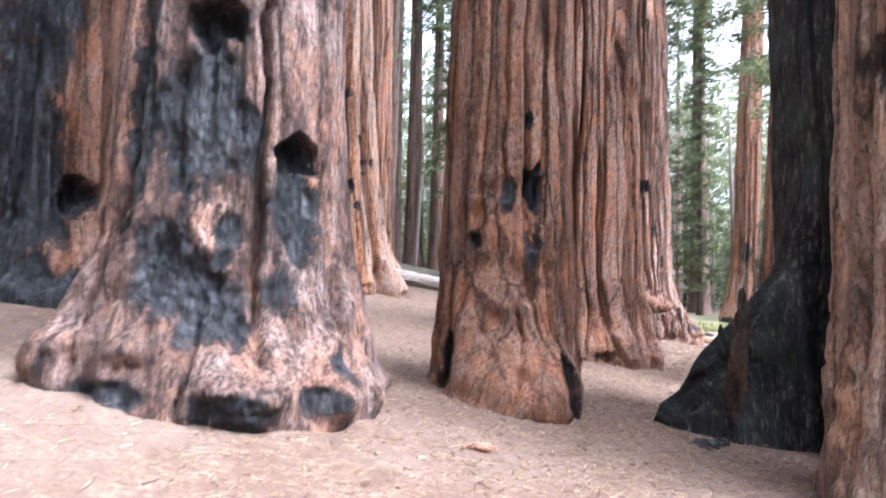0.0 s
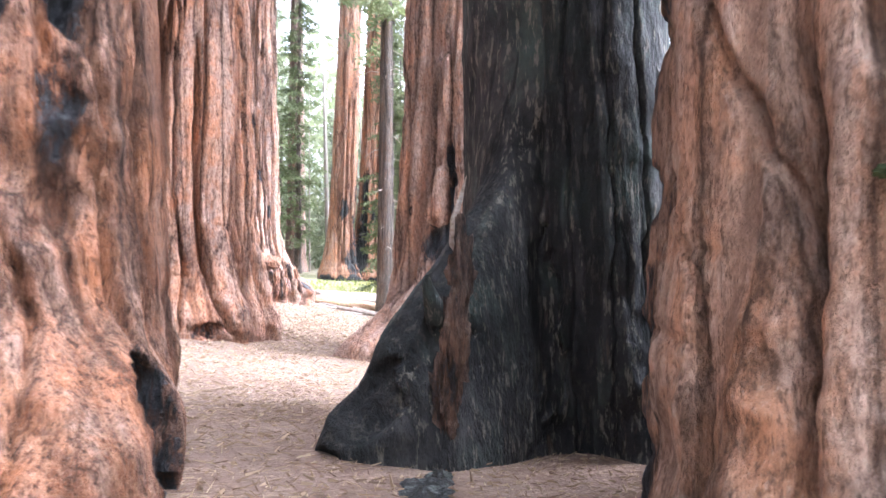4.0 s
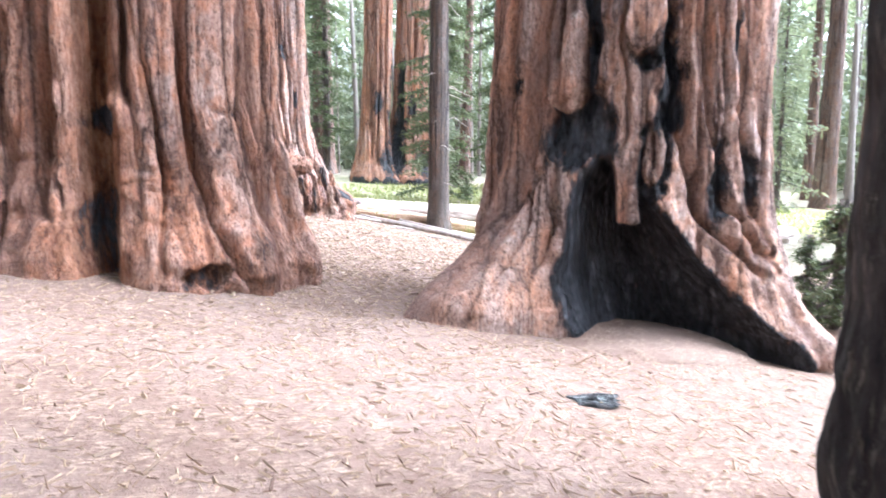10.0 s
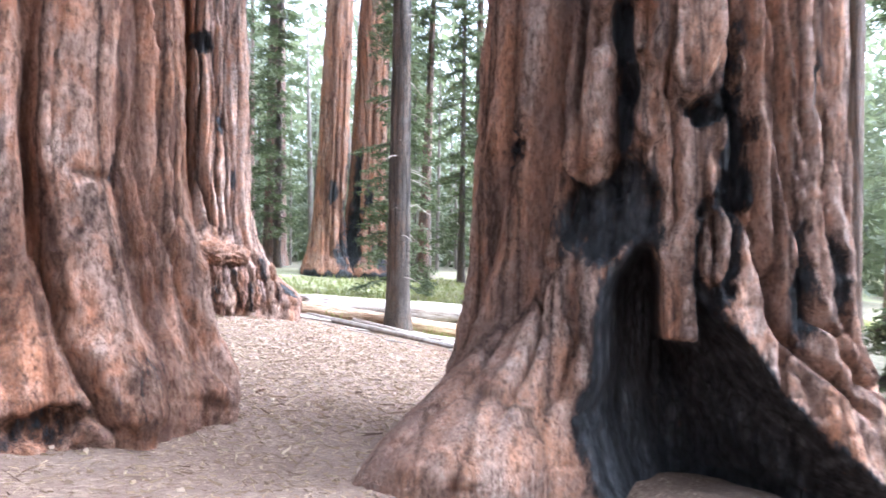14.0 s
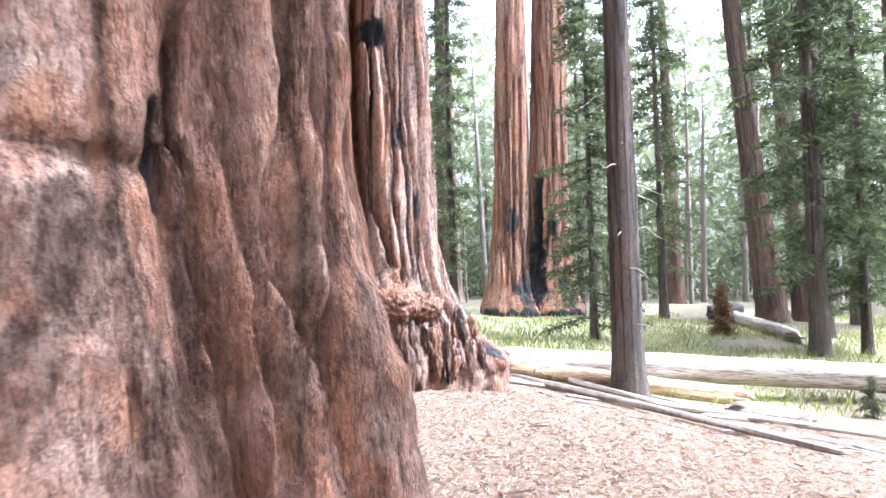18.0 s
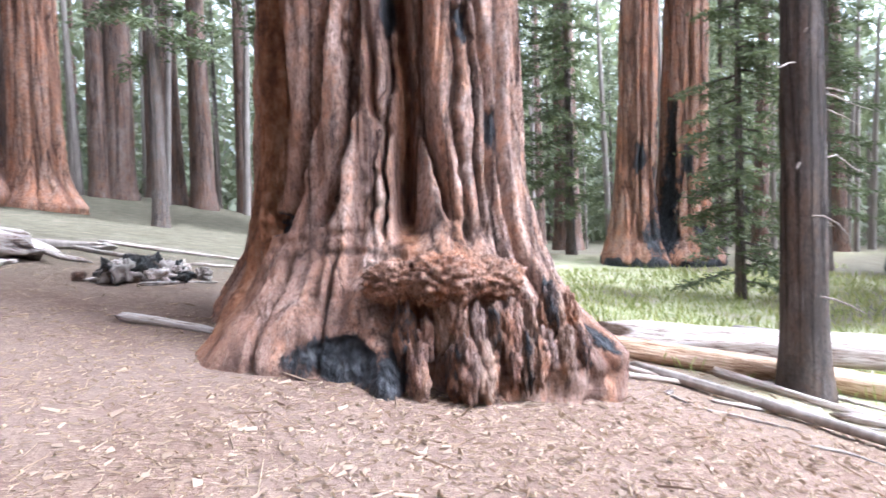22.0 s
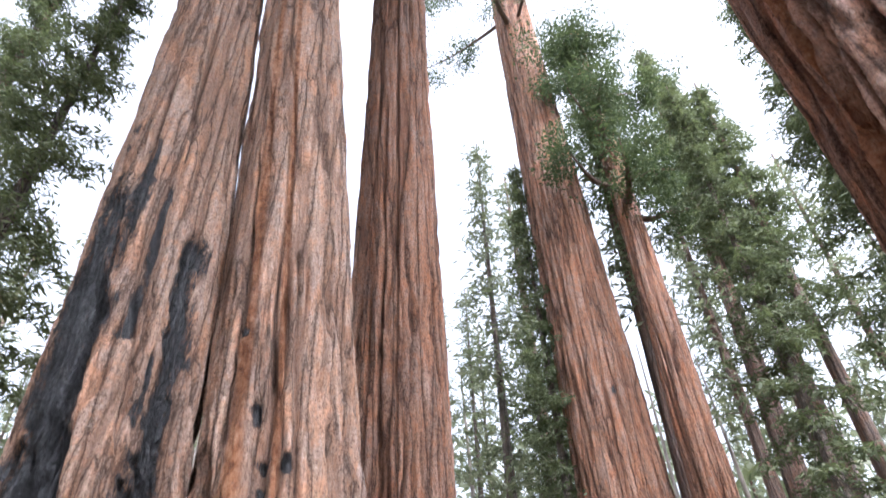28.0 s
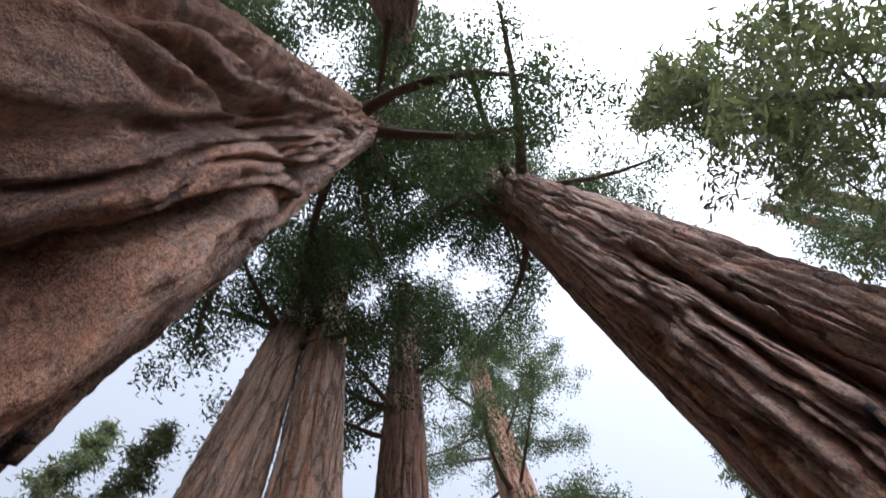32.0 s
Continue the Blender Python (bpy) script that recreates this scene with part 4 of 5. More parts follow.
sequoia(-5.15, 24.15, "giant sequoia charred in long black streaks", M_PALE, 1.56, 2.0, 60, 31, nt=300, dz0=0.035, flare_h=1.8, lean=(-0.024, -0.034),
        tongues=[(0.32, 0.16, [(-30, 2.75), (-31, 4), (-34, 6.6)]), (0.26, 0.14, [(-16, 1.05), (-14, 1.4), (-13, 1.85)]), (0.2, 0.1, [(-18, 5.3), (-17, 7), (-16, 12)])],
        cracks=[(0.05, 0.15, [(-20, 4.4), (-20, 8), (-21, 18)]), (0.04, 0.14, [(12, 0.4), (15, 3), (12, 8), (10, 18)]), (0.04, 0.12, [(24, 0.4), (26, 3), (22, 14)]), (0.05, 0.15, [(-50, 0.4), (-50, 5), (-50, 14)])],
        scars=[(-3, 3.0, 0.5, 1.5, 0.18, 1), (3, 5.0, 0.24, 1.4, 0.1, 1), (6, 7.2, 0.3, 1.6, 0.1, 1), (8, 8.8, 0.32, 0.5, 0.16, 1), (-33, 5.3, 0.17, 1.3, 0.03, 1), (-29, 6.9, 0.13, 0.8, 0.03, 1), (-60, 3.0, 0.55, 3.6, 0.1, 1), (-75, 6, 0.7, 5, 0.1, 1),
               (-30, 1.9, 0.45, 0.65, 0.16, 1), (-12, 0.6, 0.5, 0.45, 0.12, 1), (-12, 5.7, 0.1, 0.9, 0.03, 0.9), (-45, 0.8, 0.35, 0.5, 0.08, 1), (-25, 9.0, 0.14, 1.4, 0.03, 0.9), (-48, 10.0, 0.2, 1.6, 0.03, 0.9)],
        char_fn=foot_char(0.15), crown_from=0.5, limbs=15, limb_len=5.6, crown_density=40)
# trees further up the slope
sequoia(-5.25, 30.8, "tall red sequoia, its foot burnt black on one side", M_ORANGE, 1.48, 1.95, 64, 37, thin=0.42, cracks=[(0.05, 0.2, [(-60, 0.6), (-62, 4), (-64, 20)]), (0.04, 0.18, [(-42, 0.8), (-45, 5), (-46, 22)]), (0.04, 0.16, [(-80, 0.5), (-79, 6), (-78, 20)])], nt=200, dz0=0.06, grow=1.03, scars=[(-75, 0.2, 0.35, 0.5, 0.2, 1), (-50, 0.7, 0.2, 0.5, 0.03, 0.9), (-30, 0.3, 0.3, 0.6, 0.05, 1)], feet=[(-20, 0.3, 16, 0.7), (-60, 0.25, 16, 0.6)], crown_from=0.48, limbs=15, limb_len=5.6, crown_density=40)
sequoia(-7.15, 47.1, "tall orange-brown sequoia behind a fallen log", M_ORANGE, 2.25, 3.1, 92, 41, nt=260, dz0=0.07, grow=1.03, flare_h=1.5, feet=[(-35, 0.7, 14, 1.4), (-80, 0.4, 14, 1.2)], scars=[(-49, 0.4, 0.35, 0.6, 0.4, 1), (-44, 14, 0.16, 0.2, 0.08, 1)], crown_from=0.5, limbs=22, limb_len=10, crown_density=70, lean=(-0.012, -0.008))
sequoia(-3.5, 47.4, "dark-barked sequoia with a rough, knobbly lower trunk", M_RED, 1.08, 1.75, 44, 43, nt=160, dz0=0.08, grow=1.03, furrow=0.16, crown_from=0.55, limb_len=4.5, limbs=16, crown_density=60)


# ---- conifers of the wood behind ----
def conifer_parts(seed, top, r0, low, reach, count, sprays_each, size, material, leaf, dense=12):
    """Meshes of a fir or pine: trunk, and a crown of drooping branches with needle sprays."""
    rng = np.random.default_rng(seed)
    trunk = trunk_mesh("trunk", material, r0, r0 * 1.25, top, seed, nt=26, dz0=0.35, grow=1.05, furrow=0.05, freq=7, thin=0.9, rough=0.02, flare_h=0.4)
    cen, V, Q, nv = [], [], [], 0
    for k in range(count):
        f = low + (0.985 - low) * (k / count) ** 0.9
        a, zz = rng.uniform(0, 6.283), f * top
        ln = reach * (1.04 - f) ** 0.75 * rng.uniform(0.55, 1.15)
        base = np.array([0, 0, zz])
        out = np.array([math.cos(a), math.sin(a), 0])
        pts = [base + out * ln * u + np.array([0, 0, ln * (-0.12 * u - 0.28 * u * u + 0.10 * u ** 3)]) for u in (0, 0.4, 0.75, 1.0)]
        v, q = tube(pts, [0.028 + 0.006 * ln, 0.022, 0.014, 0.004], 4)
        V += v
        Q += [tuple(i + nv for i in quad) for quad in q]
        nv += len(v)
        for u in np.linspace(0.2, 1.0, max(2, int(sprays_each * (0.4 + ln / reach)))):
            p = base + out * ln * u + np.array([0, 0, ln * (-0.12 * u - 0.28 * u * u + 0.10 * u ** 3)])
            cen.append(p + np.array([-out[1], out[0], 0]) * rng.normal(0, 0.22) * ln * (1.15 - u))
    branchwork = mesh_from("branchwork", V, Q, material)
    LV, LQ = sprays(cen, (0.32 * size, 0.32 * size, 0.13 * size), int(dense * 1.7), 0.30 * size, 0.036 * size, rng, 0.45, 0.35)
    return trunk, branchwork, mesh_from("crown", LV, LQ, leaf, False)


def conifer(meshes, x, y, label, turn=0.0, scale=1.0, lean=0.0, group="wood of firs and pines", name="fir_tree"):
    root = thing(name, x, y, ground_at(x, y), label, "tree", group)
    root.matrix_basis = pose(x, y, ground_at(x, y) - 0.1, lean, 0, turn) @ Matrix.Scale(scale, 4)
    for nm, me in zip(("trunk", "branchwork", "crown"), meshes):
        piece(nm, me, root, kind="" if nm == "trunk" else "stuff")
    return root


FIR = [conifer_parts(101, 26, 0.26, 0.10, 2.9, 110, 9, 1.0, M_PINE, M_NEEDLE), conifer_parts(102, 34, 0.36, 0.22, 3.2, 120, 9, 1.15, M_PINE, M_NEEDLE),
       conifer_parts(103, 16, 0.15, 0.04, 2.2, 90, 9, 0.8, M_PINE, M_NEEDLE)]
PINE = [conifer_parts(111, 36, 0.55, 0.45, 3.6, 80, 10, 1.3, M_FARBARK, M_NEEDLE), conifer_parts(112, 42, 0.75, 0.5, 4.2, 80, 10, 1.4, M_FARBARK, M_NEEDLE)]
FAR_FIR = [conifer_parts(131, 27, 0.28, 0.12, 3.0, 64, 6, 1.7, M_PINE, M_HAZENEEDLE, 6), conifer_parts(132, 35, 0.36, 0.2, 3.4, 70, 6, 1.9, M_PINE, M_HAZENEEDLE, 6), conifer_parts(133, 19, 0.2, 0.05, 2.6, 60, 6, 1.6, M_PINE, M_HAZENEEDLE, 6)]
FAR_PINE = [conifer_parts(141, 36, 0.5, 0.4, 3.6, 50, 6, 2.0, M_FARBARK, M_HAZENEEDLE, 6), conifer_parts(142, 42, 0.7, 0.45, 4.2, 50, 6, 2.2, M_FARBARK, M_HAZENEEDLE, 6)]
NEAR_PINE = conifer_parts(121, 30, 0.33, 0.36, 6.0, 90, 14, 1.1, M_PINE, M_NEEDLE, 11)

near_pine = conifer(NEAR_PINE, 13.1, 25.3, "grey-brown pine with a straight, scaly trunk", 20, name="pine_tree")
conifer(FIR[1], 1.75, 43.2, "slim grey fir standing alone", 70, 0.85)
for x, y, k, s, l, a in ((-3.9, 61.8, 1, 1.35, 1.5, 90), (-1.2, 63.4, 1, 1.3, -1, 30), (0.9, 62.4, 0, 1.4, 1, 200), (32.0, 38.6, 1, 0.95, 4.5, -140), (33.8, 38.4, 0, 0.9, 3.0, -140), (29, 47, 0, 0.8, 1.5, 60), (37, 35.5, 1, 0.8, 0, 10),
                         (20, 58, 1, 1.1, 0, 0), (12.5, 55, 0, 1.2, 0, 50), (25.7, 27.2, 1, 0.95, 0.5, 80), (30, 21.5, 0, 0.8, 0, 20), (43, 30, 1, 0.9, 0, 0), (44, 25, 0, 1.0, 0, 70), (19.5, 13.5, 1, 0.85, 0, 130), (27, 16, 0, 1.0, 0, 10)):
    conifer(PINE[k], x, y, "tall pine with a bare reddish trunk", a, s, l, name="pine_tree")
for x, y, k, s in ((19.1, 34.9, 2, 1.0), (20.0, 49.4, 0, 1.0), (23.9, 29.7, 0, 1.15), (26.1, 29.7, 0, 0.7), (28.5, 33, 0, 1.0), (16.5, 49, 0, 1.0), (8, 46, 1, 1.25), (6.8, 54, 1, 1.5), (10, 52, 1, 1.4), (-16, 58, 0, 0.95), (-19, 60, 1, 0.9), (-9.4, 46, 1, 0.95), (27.5, 41, 0, 0.9), (-13, 33, 0, 1.0), (-12, 22, 1, 0.9), (16.5, 5.0, 1, 1.0), (22, 9, 0, 1.1), (-11, 14.5, 1, 0.8)):
    conifer(FIR[k], x, y, "green fir with drooping branches", x * 31, s)
SAPLING = conifer_parts(151, 2.1, 0.025, 0.08, 0.5, 90, 9, 0.4, M_TWIG, M_DEAD)
conifer(SAPLING, 25.1, 34.9, "dead brown sapling in the meadow", 0, 1.0, name="dead_sapling")
SEEDLING = conifer_parts(152, 1.3, 0.014, 0.1, 0.5, 40, 6, 0.24, M_PINE, M_NEEDLE)
for x, y, s in ((17.3, 23.4, 0.7), (21.0, 35.2, 1.0), (14.2, 14.4, 1.8), (14.9, 15.3, 1.3), (-2.75, 4.55, 0.1), (-2.5, 4.3, 0.12), (-2.9, 4.2, 0.1)):
    conifer(SEEDLING, x, y, "small green conifer seedling", x * 50, s, name="seedling")
# twin giants across the meadow
for x, y, r, sd in ((20.75, 44.3, 0.95, 51), (23.1, 44.5, 1.15, 53)):
    sequoia(x, y, "sequoia of a close pair with a burnt black gap between them", M_RED, r, r * 1.7, 55, sd, nt=140, dz0=0.1, grow=1.04, flare_h=1.6, lean=(0.03, -0.013), scars=[(-35 if r < 1 else -150, 1.6, 0.55, 3.2, 0.2, 1), (-35 if r < 1 else -150, 4.5, 0.3, 3.0, 0.2, 1), (-110, 4.4, 0.3, 0.7, 0.03, 0.9), (-80, 1.0, 0.5, 1.0, 0.03, 0.8)], cracks=[(0.06, 0.2, [(-110, 1), (-108, 12)]), (0.06, 0.2, [(-80, 1), (-82, 12)])], char_fn=foot_char(0.35), limbs=9, crown_density=30)

# random ring of trees; those behind the start are unseen, added to enclose light
wood = np.random.default_rng(77)
taken = [(-1.8, 6.6), (3.9, 17.8), (7.65, 25.9), (9.4, 14.9), (-7.1, 47), (-3.5, 47.4), (0.3, 52.4), (-9.5, 41), (-8, 40), (-11, 44), (-6.5, 39), (-1, 62), (-1.5, 38), (-3, 41), (0.5, 43), (0.4, 48), (-1, 57), (3, 45), (2, 40), (1.5, 57), (-4, 36), (21.5, 44.7), (13, 25), (24, 29.7), (3, 36.2), (19.1, 34.9), (32, 38.6), (25.7, 27.2), (-3.4, 34.2), (18.5, 12), (16.5, 5), (20, 40), (18, 33), (17.5, 36.5), (20.5, 37.5), (22, 40)]
made = 0
while made < 190:
    a, d = wood.uniform(0, 2 * math.pi), 24 + 60 * wood.uniform(0, 1) ** 0.8
    x, y = 5 + math.cos(a) * d, 15 + math.sin(a) * d
    if min(math.hypot(x - p, y - q) for p, q in taken) < 3.2 or (11 < x < 30 and 20 < y < 36):
        continue
    taken.append((x, y))
    kind = wood.integers(0, 6)
    near = d < 34
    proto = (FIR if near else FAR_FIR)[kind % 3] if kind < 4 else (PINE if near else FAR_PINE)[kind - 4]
    conifer(proto, x, y, "fir with hanging green branches" if kind < 4 else "tall pine with a bare reddish trunk", wood.uniform(0, 360), wood.uniform(0.75, 1.3), wood.uniform(-1.5, 1.5), name="fir_tree" if kind < 4 else "pine_tree")
    made += 1


def far_woods():
    rng = np.random.default_rng(88)
    n = 36000
    a, d = rng.uniform(0, 6.283, n), rng.uniform(62, 125, n)
    x, y = 5 + np.cos(a) * d, 15 + np.sin(a) * d
    cen = np.stack([x, y, height(x, y) + 27 * rng.uniform(0, 1, n) ** 1.4 + 2.5 * vn(x * 0.08, y * 0.08, 0 * x, 33)], -1)
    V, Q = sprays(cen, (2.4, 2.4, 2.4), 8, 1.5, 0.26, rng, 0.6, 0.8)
    tagged(new("far_woods", mesh_from("far_woods", V, Q, M_HAZENEEDLE, False)), "distant green conifer forest", "forest", kind="stuff")
    verts, quads, nv = [], [], 0
    for _ in range(420):
        a, d = rng.uniform(0, 6.283), rng.uniform(46, 80)
        x, y = 5 + math.cos(a) * d, 15 + math.sin(a) * d
        z, r0, top = ground_at(x, y), rng.uniform(0.06, 0.3), rng.uniform(9, 26)
        lx, ly = rng.normal(0, 0.03, 2) * top
        v, q = tube([(x, y, z - 0.2), (x + lx * 0.5, y + ly * 0.5, z + top * 0.5), (x + lx, y + ly, z + top)], [r0, r0 * 0.7, r0 * 0.15], 5)
        verts += v
        quads += [tuple(i + nv for i in k) for k in q]
        nv += len(v)
    stems = mesh_from("far_stems", verts, quads, M_STEM)
    tagged(new("far_stems", stems), "slim pale stems standing far back in the wood", "tree trunks", kind="stuff")


far_woods()


# ---- fallen logs ----
def fallen_log(name, a, b, r0, r1, label, material=None, seed=0, lift=0.8):
    ax, ay = a
    bx, by = b
    z0, z1 = ground_at(ax, ay) + r0 * lift, ground_at(bx, by) + r1 * lift
    ln = math.dist((ax, ay, z0), (bx, by, z1))
    nu, nv_ = 26, int(ln / 0.12) + 8
    U, W = np.meshgrid(np.linspace(0, 2 * math.pi, nu, endpoint=False), np.linspace(0, 1, nv_), indexing="ij")
    r = r0 + (r1 - r0) * W
    r = r * (1 + 0.13 * vn(np.cos(U) * 1.5, np.sin(U) * 1.5, W * ln * 0.8, seed) + 0.09 * vn(np.cos(U) * 4, np.sin(U) * 4, W * ln * 0.5, seed + 1) - 0.16 * smooth(0.8, 1.0, 1 - np.abs(vn(np.cos(U) * 2.2, np.sin(U) * 2.2, W * ln * 0.35, seed + 7))))
    ends = np.minimum(W, 1 - W) * ln
    r = r * (0.75 + 0.25 * smooth(0, 0.2, ends)) * np.where((W == 0) | (W == 1), 0.05, 1)
    jag = min(0.9, 2.2 * r0) * vn(np.cos(U) * 3, np.sin(U) * 3, 0 * U, seed + 2) * (1 - smooth(0, 0.5, ends))
    bow = 0.06 * np.sin(W * math.pi) * r0
    V = np.stack([W * ln + jag, r * np.cos(U) + 0.1 * vn(W * 3, 0 * W, 0 * W, seed + 5), r * np.sin(U) + bow], -1)
    idx = np.arange(nu * nv_).reshape(nu, nv_)
    nxt = np.roll(idx, -1, 0)
    me = mesh_from(name, V, np.stack([idx[:, :-1], nxt[:, :-1], nxt[:, 1:], idx[:, 1:]], -1).reshape(-1, 4)[:, ::-1], material or M_LOG)
    ob = new(name, me)
    ob.matrix_basis = Matrix.Translation((ax, ay, z0)) @ Vector((bx - ax, by - ay, z1 - z0)).to_track_quat("X", "Z").to_matrix().to_4x4()
    return tagged(ob, label, "log", "fallen wood")


fallen_log("fallen_log", (-1.75, 30.95), (1.7, 30.5), 0.35, 0.29, "bleached fallen log stripped of its bark", seed=1)
fallen_log("fallen_log", (11.3, 27.3), (26.0, 22.0), 0.27, 0.33, "long white fallen trunk lying across the meadow", seed=2)
# added log that stands for the tan lower side of the white trunk
fallen_log("fallen_log", (10.6, 26.9), (15.6, 24.9), 0.17, 0.19, "tan lower side of the white fallen trunk, made as a log of its own", M_TANLOG, seed=22)
fallen_log("fallen_log", (15.4, 30.0), (20.7, 24.7), 0.13, 0.15, "long grey fallen trunk behind the white one", M_STEM, seed=3)
fallen_log("fallen_log", (10.9, 26.0), (13.35, 21.1), 0.075, 0.05, "thin grey fallen pole on the litter", M_STEM, seed=4)
fallen_log("fallen_log", (12.6, 24.2), (17.5, 20.6), 0.06, 0.04, "thin bleached pole lying on the litter", seed=14)
fallen_log("fallen_log", (26.05, 32.3), (30.0, 39.6), 0.27, 0.3, "grey fallen trunk slanting through the grass", seed=5)
fallen_log("fallen_log", (28.2, 38.2), (32.2, 41.0), 0.5, 0.4, "dark broken log behind the meadow", M_CHAR, seed=15)
fallen_log("fallen_log", (14.1, 23.6), (15.3, 23.2), 0.17, 0.14, "short white chunk of log in the grass", seed=6)


# ---- parts of the big trees ----
def lump(name, parent, centre, size, seed, material, label="", rough=0.25, detail=3.0, char=0.0, rings=40, turn=0.0):
    """A rough rounded growth or clod."""
    U, W = np.meshgrid(np.linspace(0, 2 * math.pi, rings * 2, endpoint=False), np.linspace(0, math.pi, rings), indexing="ij")
    x, y, z = np.cos(U) * np.sin(W), np.sin(U) * np.sin(W), np.cos(W)
    k = 1 + rough * (fb(x * detail, y * detail, z * detail, seed, 4) - 0.8 * np.abs(vn(x * detail * 2, y * detail * 2, z * detail, seed + 9)))
    c, s = math.cos(turn), math.sin(turn)
    X, Y = x * k * size[0], y * k * size[1]
    V = np.stack([X * c - Y * s + centre[0], X * s + Y * c + centre[1], z * k * size[2] + centre[2]], -1)
    n, r = U.shape
    idx = np.arange(n * r).reshape(n, r)
    nxt = np.roll(idx, -1, 0)
    me = mesh_from(name, V, np.stack([idx[:, :-1], idx[:, 1:], nxt[:, 1:], nxt[:, :-1]], -1).reshape(-1, 4), material)
    for key, val in (("char", np.full(V[..., 0].size, char)), ("weather_shade", np.clip(0.5 + (k - 1) * 2, 0, 1).ravel())):
        me.attributes.new(key, "FLOAT", "POINT").data.foreach_set("value", val.astype(np.float32))
    if parent:
        return piece(name, me, parent, label)
    return new(name, me)


def splinter(name, parent, points, radii, material, label, sides=6, char=0.0):
    v, q = tube(points, radii, sides)
    me = mesh_from(name, v, q, material)
    for key, val in (("char", char), ("weather_shade", 0.6)):
        me.attributes.new(key, "FLOAT", "POINT").data.foreach_set("value", np.full(len(v), val, np.float32))
    return piece(name, me, parent, label)


# ---- litter, grass and debris ----
def sticks(name, n, where, length, radius, material, label, category, seed, tilt=0.25, lift=0.0):
    """Thin three-sided slivers strewn over the ground."""
    rng = np.random.default_rng(seed)
    x, y = where(rng, n)
    z = height(x, y) + lift
    a = rng.uniform(0, 2 * math.pi, n)
    t = rng.normal(0, tilt, n)
    ln = length * rng.lognormal(0, 0.45, n)
    d = np.stack([np.cos(a) * np.cos(t), np.sin(a) * np.cos(t), np.abs(np.sin(t))], -1)
    side = np.stack([-np.sin(a), np.cos(a), 0 * a], -1)
    up = np.array([0, 0, 1.0])
    rr = (radius * rng.lognormal(0, 0.4, n))[:, None]
    p = np.stack([x, y, z], -1)
    e = p + d * ln[:, None]
    V = np.stack([p - side * rr, p + side * rr, p + up * rr * 1.2, e - side * rr * 0.5, e + side * rr * 0.5, e + up * rr * 0.7], 1)
    base = np.arange(n)[:, None, None] * 6
    Q = (np.array([[0, 1, 4, 3], [1, 2, 5, 4], [2, 0, 3, 5]])[None] + base).reshape(-1, 4)
    return tagged(new(name, mesh_from(name, V, Q, material, False)), label, category, kind="stuff")


def near_path(rng, n):
    u = rng.uniform(0, 1, n)
    cx = np.interp(u, [0, 0.25, 0.5, 0.75, 1], [0.5, 2.2, 3.2, 5.6, 5.8])
    cy = np.interp(u, [0, 0.25, 0.5, 0.75, 1], [2.5, 7.0, 11.5, 17.0, 22.0])
    return cx + rng.normal(0, 2.6, n), cy + rng.normal(0, 2.2, n)


def broad(rng, n):
    return rng.uniform(-6, 16, n), rng.uniform(1, 32, n)


def slope(rng, n):
    return rng.uniform(6, 16, n), rng.uniform(16, 28, n)


def lower_walk(rng, n):
    return rng.uniform(-1.5, 11, n), rng.uniform(16.5, 27, n)


def meadow_spots(rng, n):
    x, y = rng.uniform(11, 40, n * 3), rng.uniform(22.5, 42, n * 3)
    keep = (x - 11) * 0.5 + (y - 22) > 4.5
    keep &= vn(x * 0.25, y * 0.25, 0 * x, 9) > -0.35
    return x[keep][:n], y[keep][:n]


sticks("needle_litter", 26000, near_path, 0.055, 0.003, M_CHIP, "tan fallen needles and bark shreds on the ground", "litter", 201)
sticks("needle_litter", 12000, broad, 0.07, 0.004, M_CHIP, "tan fallen needles and bark shreds on the ground", "litter", 202)
sticks("twig_litter", 900, broad, 0.2, 0.006, M_CHIP, "scattered pale twigs on the forest floor", "litter", 203, 0.12)
sticks("twig_litter", 2200, slope, 0.12, 0.008, M_CHIP, "scattered pale twigs and splinters on the slope", "litter", 204, 0.12)

sticks("bark_litter", 9000, lower_walk, 0.07, 0.0045, M_CHIP, "bark chips and needles strewn over the slope", "litter", 206, 0.15)
M_FLAKE = foliage("bark_flakes", [(0.0, (0.10, 0.052, 0.034)), (0.35, (0.22, 0.135, 0.09)), (0.8, (0.36, 0.25, 0.18)), (1.0, (0.50, 0.39, 0.30))])
def burl_slope(rng, n):
    return 8.6 + rng.normal(0, 2.6, n), 20.6 + rng.normal(0, 2.4, n)


sticks("bark_flakes", 11000, burl_slope, 0.05, 0.011, M_FLAKE, "pale flakes of bark covering the slope", "litter", 208, 0.22)
sticks("bark_flakes", 9000, near_path, 0.045, 0.008, M_CHIP, "brown flakes of bark among the needles", "litter", 209, 0.2)
sticks("bark_litter", 2500, lower_walk, 0.035, 0.01, M_CHIP, "crumbs of bark strewn over the slope", "litter", 207, 0.3)


